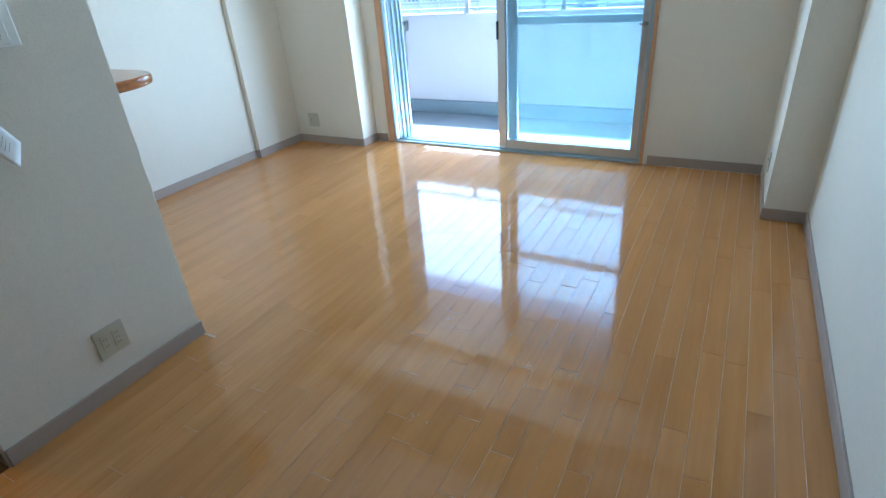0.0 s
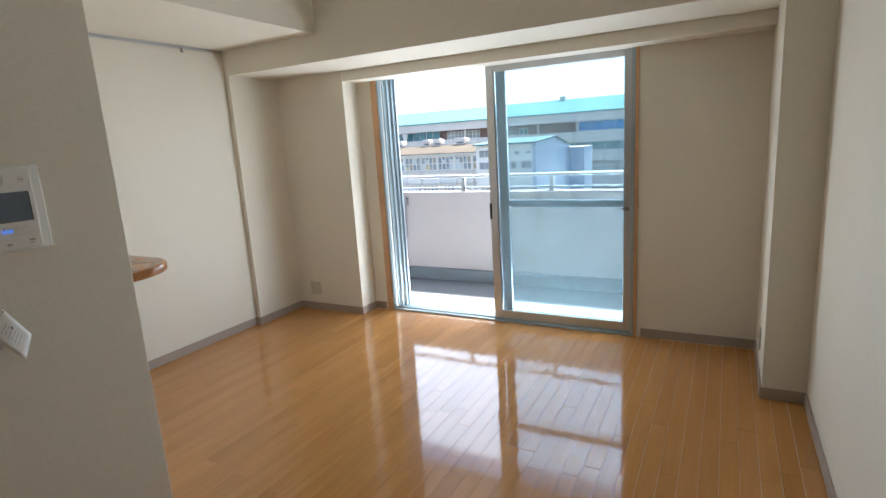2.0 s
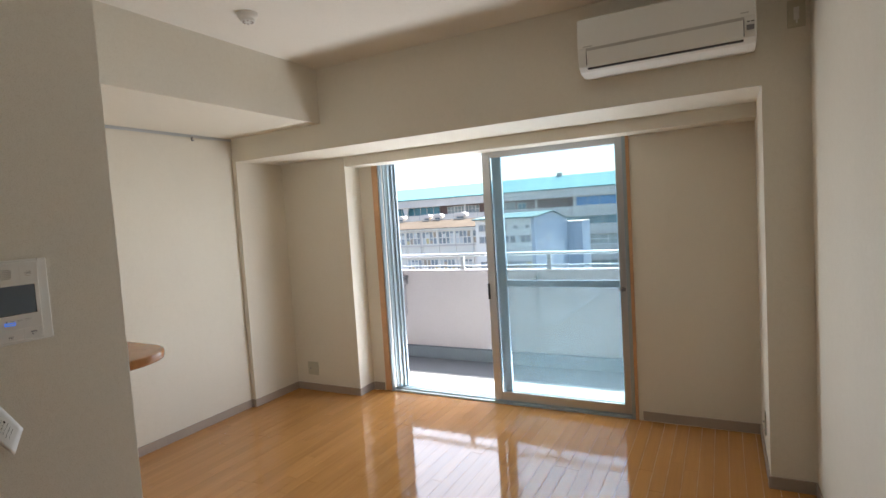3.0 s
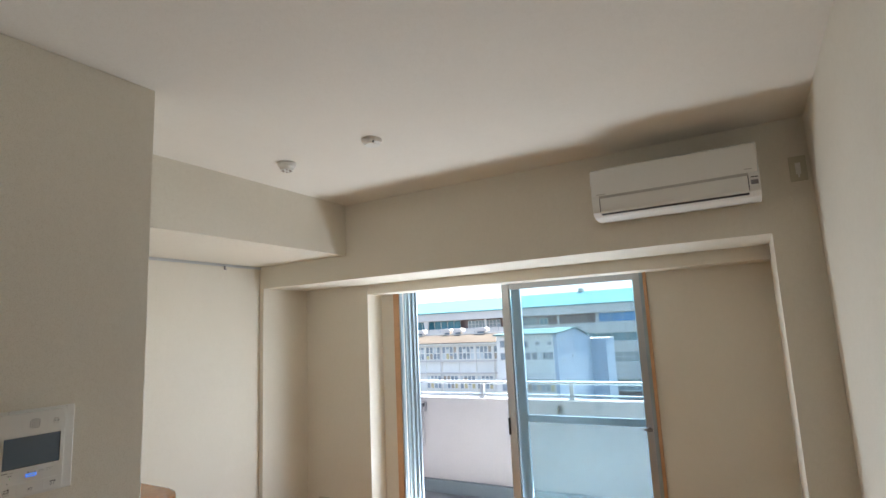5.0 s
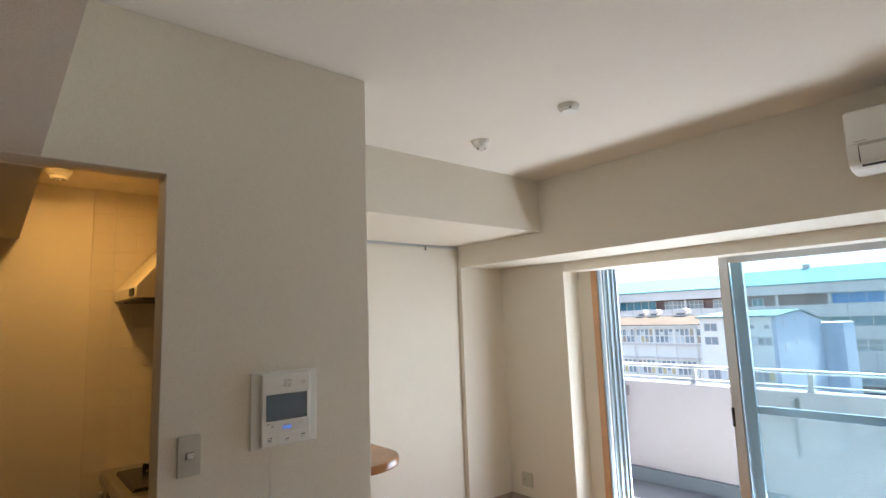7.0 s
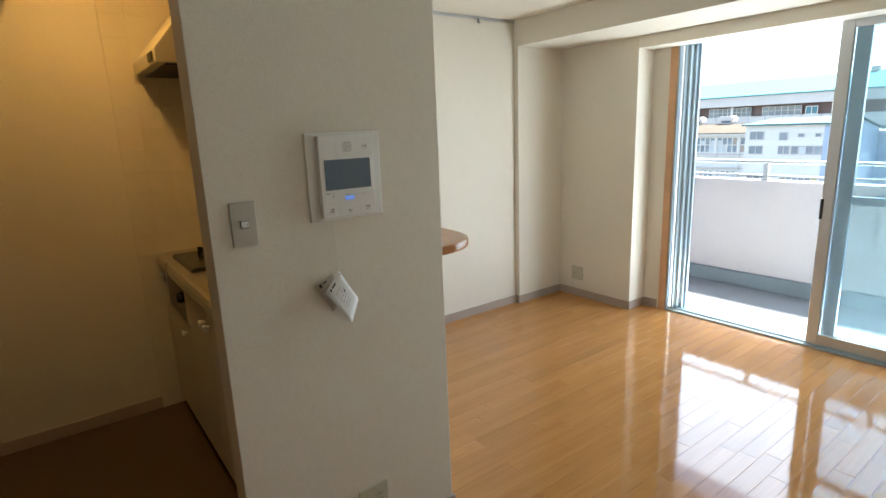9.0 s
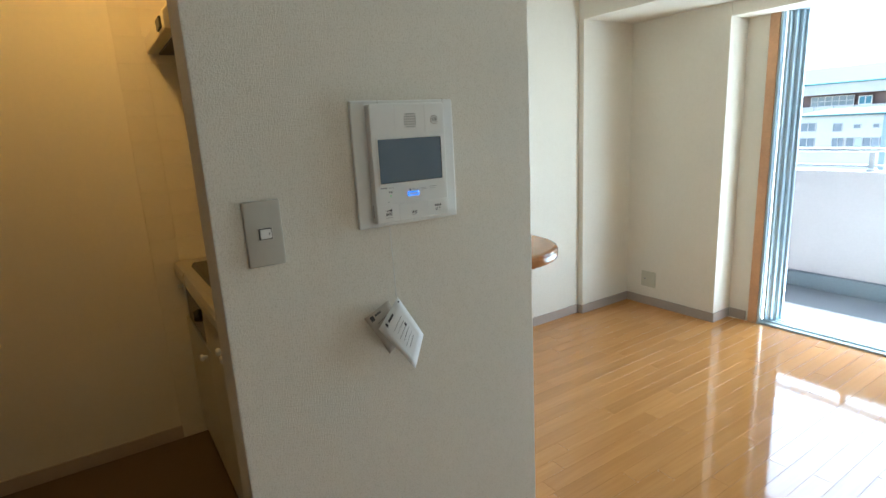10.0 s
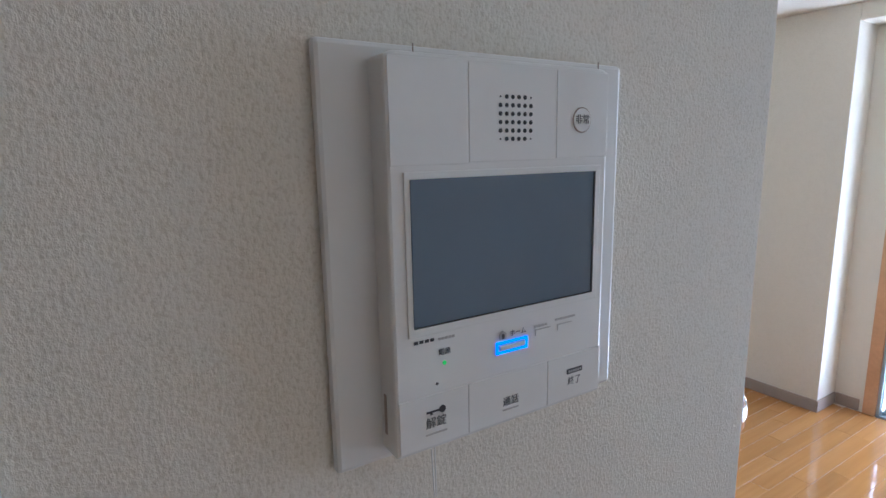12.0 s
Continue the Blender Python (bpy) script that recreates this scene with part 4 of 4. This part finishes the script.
# gabled building
gab = thing("gabled_building", (-20, 56, GZ), "white and blue-grey building with a low teal roof", "building")
part("wall", prism([(50.0, GZ), (62.0, GZ), (62.0, 0.12), (56.1, 1.18), (50.0, 0.78)], 0, -23.6, -17.6), M_WHITEW, gab, "white siding front wall")
part("side_wall", prism([(49.95, GZ), (62.0, GZ), (62.0, 0.15), (56.1, 1.21), (49.95, 0.80)], 0, -17.6, -17.44), M_BLUEW, gab, "blue-grey sided end wall")
part("roof", prism([(49.6, 0.80), (56.1, 1.24), (62.3, 0.16), (62.3, 0.06), (56.1, 1.12), (49.6, 0.68)], 0, -23.8, -17.25), M_SLATE, gab, "teal metal roof")
part("corner_trim", box((-17.75, 49.9, GZ), (-17.42, 49.98, 0.75)), M_BLUEW, gab)
for x0, x1, z0, z1, c in ((-20.9, -20.3, -0.5, 0.1, 1), (-19.55, -19.1, -0.28, 0.0, 1), (-18.35, -17.95, -0.28, 0.0, 1), (-20.9, -20.1, -1.64, -0.98, 2), (-19.95, -17.85, -1.64, -0.98, 4), (-23.2, -22.1, -0.45, 0.2, 2), (-23.2, -22.1, -1.64, -0.98, 2), (-20.6, -17.9, -4.6, -3.47, 6), (-23.2, -21.6, -4.6, -3.5, 3)):
    window_unit(gab, x0, x1, z0, z1, 50.0, c, 1, M_GLASSF, M_CONC, 0.05, c > 2)
for y, z in ((51.5, -0.05), (54.5, 0.2), (51.5, -2.05), (54.5, -1.75)):
    w = part("window", box((-17.45, y, z), (-17.38, y + 0.40, z + 0.34), 0.01), M_WHITEW, gab, "small white hooded vent window")
    part("pane", box((-17.385, y + 0.07, z + 0.05), (-17.372, y + 0.33, z + 0.26)), M_GLASSG, w)
ann = thing("annex_building", (-16.5, 65, GZ), "blue-grey flat-roofed annex building", "building")
part("wall", box((-20, 62.05, GZ), (-15.75, 66, -0.25), 0.03), M_BLUEW, ann)
part("roof", box((-20, 62.0, -0.25), (-15.7, 66.05, -0.17)), M_CONC, ann)

# long building with a teal roof
lb = thing("long_building", (-50, 112, GZ), "long grey station-like building with a wide teal roof and glazed storeys", "building")
BX0, BX1 = -110, 10
part("roof", prism([(109.2, 5.40), (116, 8.35), (117, 8.35), (117, 5.2), (109.2, 5.2)], 0, BX0, BX1), M_ROOF, lb, "wide teal metal roof")
seams = bmesh.new()
for k in range(110):
    x = BX0 + 1.1 * k
    bm_box(seams, (x, 109.1, 5.38), (x + 0.08, 109.2, 5.5))
part("roof_edge", seams, M_ROOF, lb)
part("fascia", box((BX0, 109.4, 3.5), (BX1, 110.4, 5.25), 0.05), M_CONC, lb, "pale grey fascia")
part("core", box((BX0, 112.0, GZ), (BX1, 118, 5.2)), M_BRICK, lb, "dark russet recessed wall")
for z0, z1 in ((-0.5, 1.55), (-4.25, -2.25), (-9.5, -6.35)):
    part("band", box((BX0, 110, z0), (BX1, 111.9, z1), 0.03), M_CONC, lb, "pale grey concrete band")
    jt = bmesh.new()
    for k in range(40):
        bm_box(jt, (BX0 + 3 * k, 109.985, z0), (BX0 + 3 * k + 0.06, 110.0, z1))
    part("joint", jt, M_GUTTER, lb)
window_unit(lb, -28.1, BX1, 1.6, 3.45, 110.6, 16, 1, M_GLASSB, M_CONC, 0.10)
window_unit(lb, -74, -60, 1.6, 3.45, 111.2, 8, 1, M_GLASST, M_CONC, 0.08)
window_unit(lb, -58, -50, 1.6, 3.2, 111.2, 9, 2, M_GLASSF, M_CONC, 0.08)
window_unit(lb, -48, -41.5, 1.6, 3.2, 111.2, 6, 2, M_GLASSF, M_CONC, 0.08)
window_unit(lb, -40.6, -38.8, 1.6, 2.9, 110.6, 2, 1, M_GLASST, M_WHITEW, 0.12)
window_unit(lb, BX0, BX1, -2.2, -0.55, 111.2, 40, 1, M_GLASST, M_CONC, 0.10)
window_unit(lb, BX0, BX1, -6.3, -4.3, 110.8, 60, 2, M_GLASSF, M_WHITEW, 0.10)
window_unit(lb, BX0, BX1, -11.8, -9.55, 110.8, 60, 2, M_GLASSG, M_WHITEW, 0.14)
for x in (-84, -68.5, -53, -36.3, -28.3):
    c = part("column", prism([(x - 0.2, 0.9), (x + 0.2, 0.9), (x + 0.8, 3.6), (x - 0.8, 3.6)], 1, 109.7, 110.0), M_CONC, lb, "pale branching column") if x < -60 else part("column", box((x - 0.2, 109.8, 0.9), (x + 0.2, 110.0, 3.6)), M_CONC, lb, "pale column")
rb = thing("roof_box", (-32.9, 116.2, 8.3), "small grey plant box on the teal roof", "roof plant")
part("box", box((-33.3, 115.6, 8.2), (-32.3, 116.9, 8.9), 0.05), M_CONC, rb)
part("lid", box((-33.4, 115.5, 8.9), (-32.2, 117.0, 9.0)), M_GUTTER, rb)
an = thing("antenna", (-30.2, 116.2, 8.3), "thin grey antenna mast on the teal roof", "antenna")
part("mast", cyl((-30.2, 116.2, 8.3), (-30.2, 116.2, 11.4), 0.05, 8, 0.02), M_STEEL, an)
part("crossbar", cyl((-30.6, 116.2, 10.6), (-29.8, 116.2, 10.6), 0.025, 6), M_STEEL, an)
hd = bmesh.new()
hr = random.Random(3)
for k in range(1400):
    x, y, z = hr.uniform(-60, 0), hr.uniform(74, 78), GZ + 0.2 + 3.2 * hr.random() ** 0.7
    s = hr.uniform(0.15, 0.4)
    m = Matrix.Translation((x, y, z)) @ Euler((hr.random() * 3, hr.random() * 3, 0)).to_matrix().to_4x4()
    vs = [hd.verts.new(m @ Vector(p)) for p in ((-s, 0, 0), (0, -s * 0.6, 0), (s, 0, 0.05), (0, s * 0.6, 0))]
    hd.faces.new(vs)
solid("hedge", hd, M_GREEN, "dark green leafy hedge behind the buildings", "hedge", "stuff")
# ---- boards ----
floor = bpy.data.objects["floor"]
BW = 0.0736
ENDS = {8: (2.168,), 9: (2.36,), 10: (2.57,), 11: (2.14, 2.437), 12: (1.951, 2.527), 13: (2.229,), 14: (2.05, 2.349, 3.09), 15: (2.06, 2.456), 16: (2.146, 2.64), 17: (2.342, 2.738), 18: (2.546, 2.93), 19: (2.46,)}
LENGTHS = (0.40, 0.49, 0.576, 0.606, 0.75, 0.909)
rng = random.Random(7)
boards = []
for row in range(53):
    x1 = XR - BT - BW * row
    x0 = max(x1 - BW, XL)
    first = YC + BT if x1 <= PX + 0.01 else -1.58
    ends = list(ENDS.get(row, (2.0 + 0.6 * rng.random(),)))
    while ends[0] > first + 0.05:
        ends.insert(0, ends[0] - rng.choice(LENGTHS))
    while ends[-1] < YW - 0.012:
        ends.append(ends[-1] + rng.choice(LENGTHS[2:]))
    for y0, y1 in zip(ends, ends[1:]):
        y0, y1 = max(y0, first), min(y1, YW - 0.012)
        if x1 - x0 < 0.01:
            continue
        if x0 < PX < x1 and y0 < YC:
            boards.append((PX, x1, y0, min(y1, YC)))
            y0 = YC + BT
        if y1 - y0 > 0.03:
            boards.append((x0, x1, y0, y1))


def board_mesh(w, l, g, e):
    bm = box((-w / 2 + g, -l / 2 + e, -0.012), (w / 2 - g, l / 2 - e, 0.0))
    top = [e for e in bm.edges if all(v.co.z > -0.001 for v in e.verts)]
    bmesh.ops.bevel(bm, geom=top, offset=0.0005, segments=1, affect="EDGES")
    return bm


def near(b):
    cx, cy = (b[0] + b[1]) / 2, (b[2] + b[3]) / 2
    inside = PX < cx < XR and cy > 0.9
    return (0 if inside else 100) + abs(cy - 2.2) + 0.4 * abs(cx + 2.3)


boards.sort(key=near)
shared = {}
for x0, x1, y0, y1 in boards[:300]:
    key = (round(x1 - x0, 3), round(y1 - y0, 3), rng.choice((0.0007, 0.0009, 0.0011) if x0 > -2.15 else (0.0004, 0.0006) if x0 > -2.8 else (0.0003, 0.0004, 0.0006)),
           rng.choice((0.0010, 0.0014)) if -2.6 < x0 < -1.9 and 1.6 < y0 < 2.8 else 0.0004)
    if key not in shared:
        shared[key] = mesh_of("board", board_mesh(*key), M_OAK)
    ob = new("board", shared[key])
    ob.location = ((x0 + x1) / 2, (y0 + y1) / 2, rng.uniform(-0.0002, 0.0002))
    ob.rotation_euler = (rng.uniform(-0.0005, 0.0005), rng.uniform(-0.0018, 0.0018), 0)
    ob.parent = floor
rest_v, rest_f = [], []
for x0, x1, y0, y1 in boards[300:]:
    k = len(rest_v)
    g = 0.0004
    rest_v += [(x0 + g, y0 + g, -0.012), (x1 - g, y0 + g, -0.012), (x1 - g, y1 - g, -0.012), (x0 + g, y1 - g, -0.012),
               (x0 + g * 2.5, y0 + g * 2.5, 0), (x1 - g * 2.5, y0 + g * 2.5, 0), (x1 - g * 2.5, y1 - g * 2.5, 0), (x0 + g * 2.5, y1 - g * 2.5, 0)]
    rest_f += [(k + 4, k + 5, k + 6, k + 7)] + [(k + i, k + (i + 1) % 4, k + 4 + (i + 1) % 4, k + 4 + i) for i in range(4)]
me = bpy.data.meshes.new("boards")
me.from_pydata(rest_v, [], rest_f)
me.materials.append(M_OAK)
tagged(new("boards", me), "oak strip floor boards, waxed and glossy", "", "", "stuff").parent = floor

# ---- scuffs in the wax ----
M_SCUFF = surface("dull_wax", (0.62, 0.50, 0.38), 0.6, vary=0.2, big=60)
rs = random.Random(11)
for cx, cy, n, spread in ((-2.32, 2.16, 12, 0.022), (-2.07, 2.528, 8, 0.014), (-2.196, 2.688, 5, 0.010), (-2.465, 2.69, 14, 0.040), (-1.915, 2.55, 5, 0.012)):
    sc = bmesh.new()
    for k in range(n):
        x, y, r = cx + rs.gauss(0, spread * 0.6), cy + rs.gauss(0, spread), rs.uniform(0.0010, 0.0032)
        turn = rs.random() * 3
        ring_pts = []
        for i in range(7):
            a = 2 * math.pi * i / 7
            u, v = r * rs.uniform(0.6, 1.2) * math.cos(a), r * rs.uniform(1.0, 2.4) * math.sin(a)
            ring_pts.append(sc.verts.new((x + u * math.cos(turn) - v * math.sin(turn), y + u * math.sin(turn) + v * math.cos(turn), 0.0006 + 0.00003 * k)))
        sc.faces.new(ring_pts)
    tagged(new("scuff_marks", mesh_of("scuff_marks", sc, M_SCUFF)), "dull pale scuff marks in the floor wax", "", "", "stuff").parent = floor
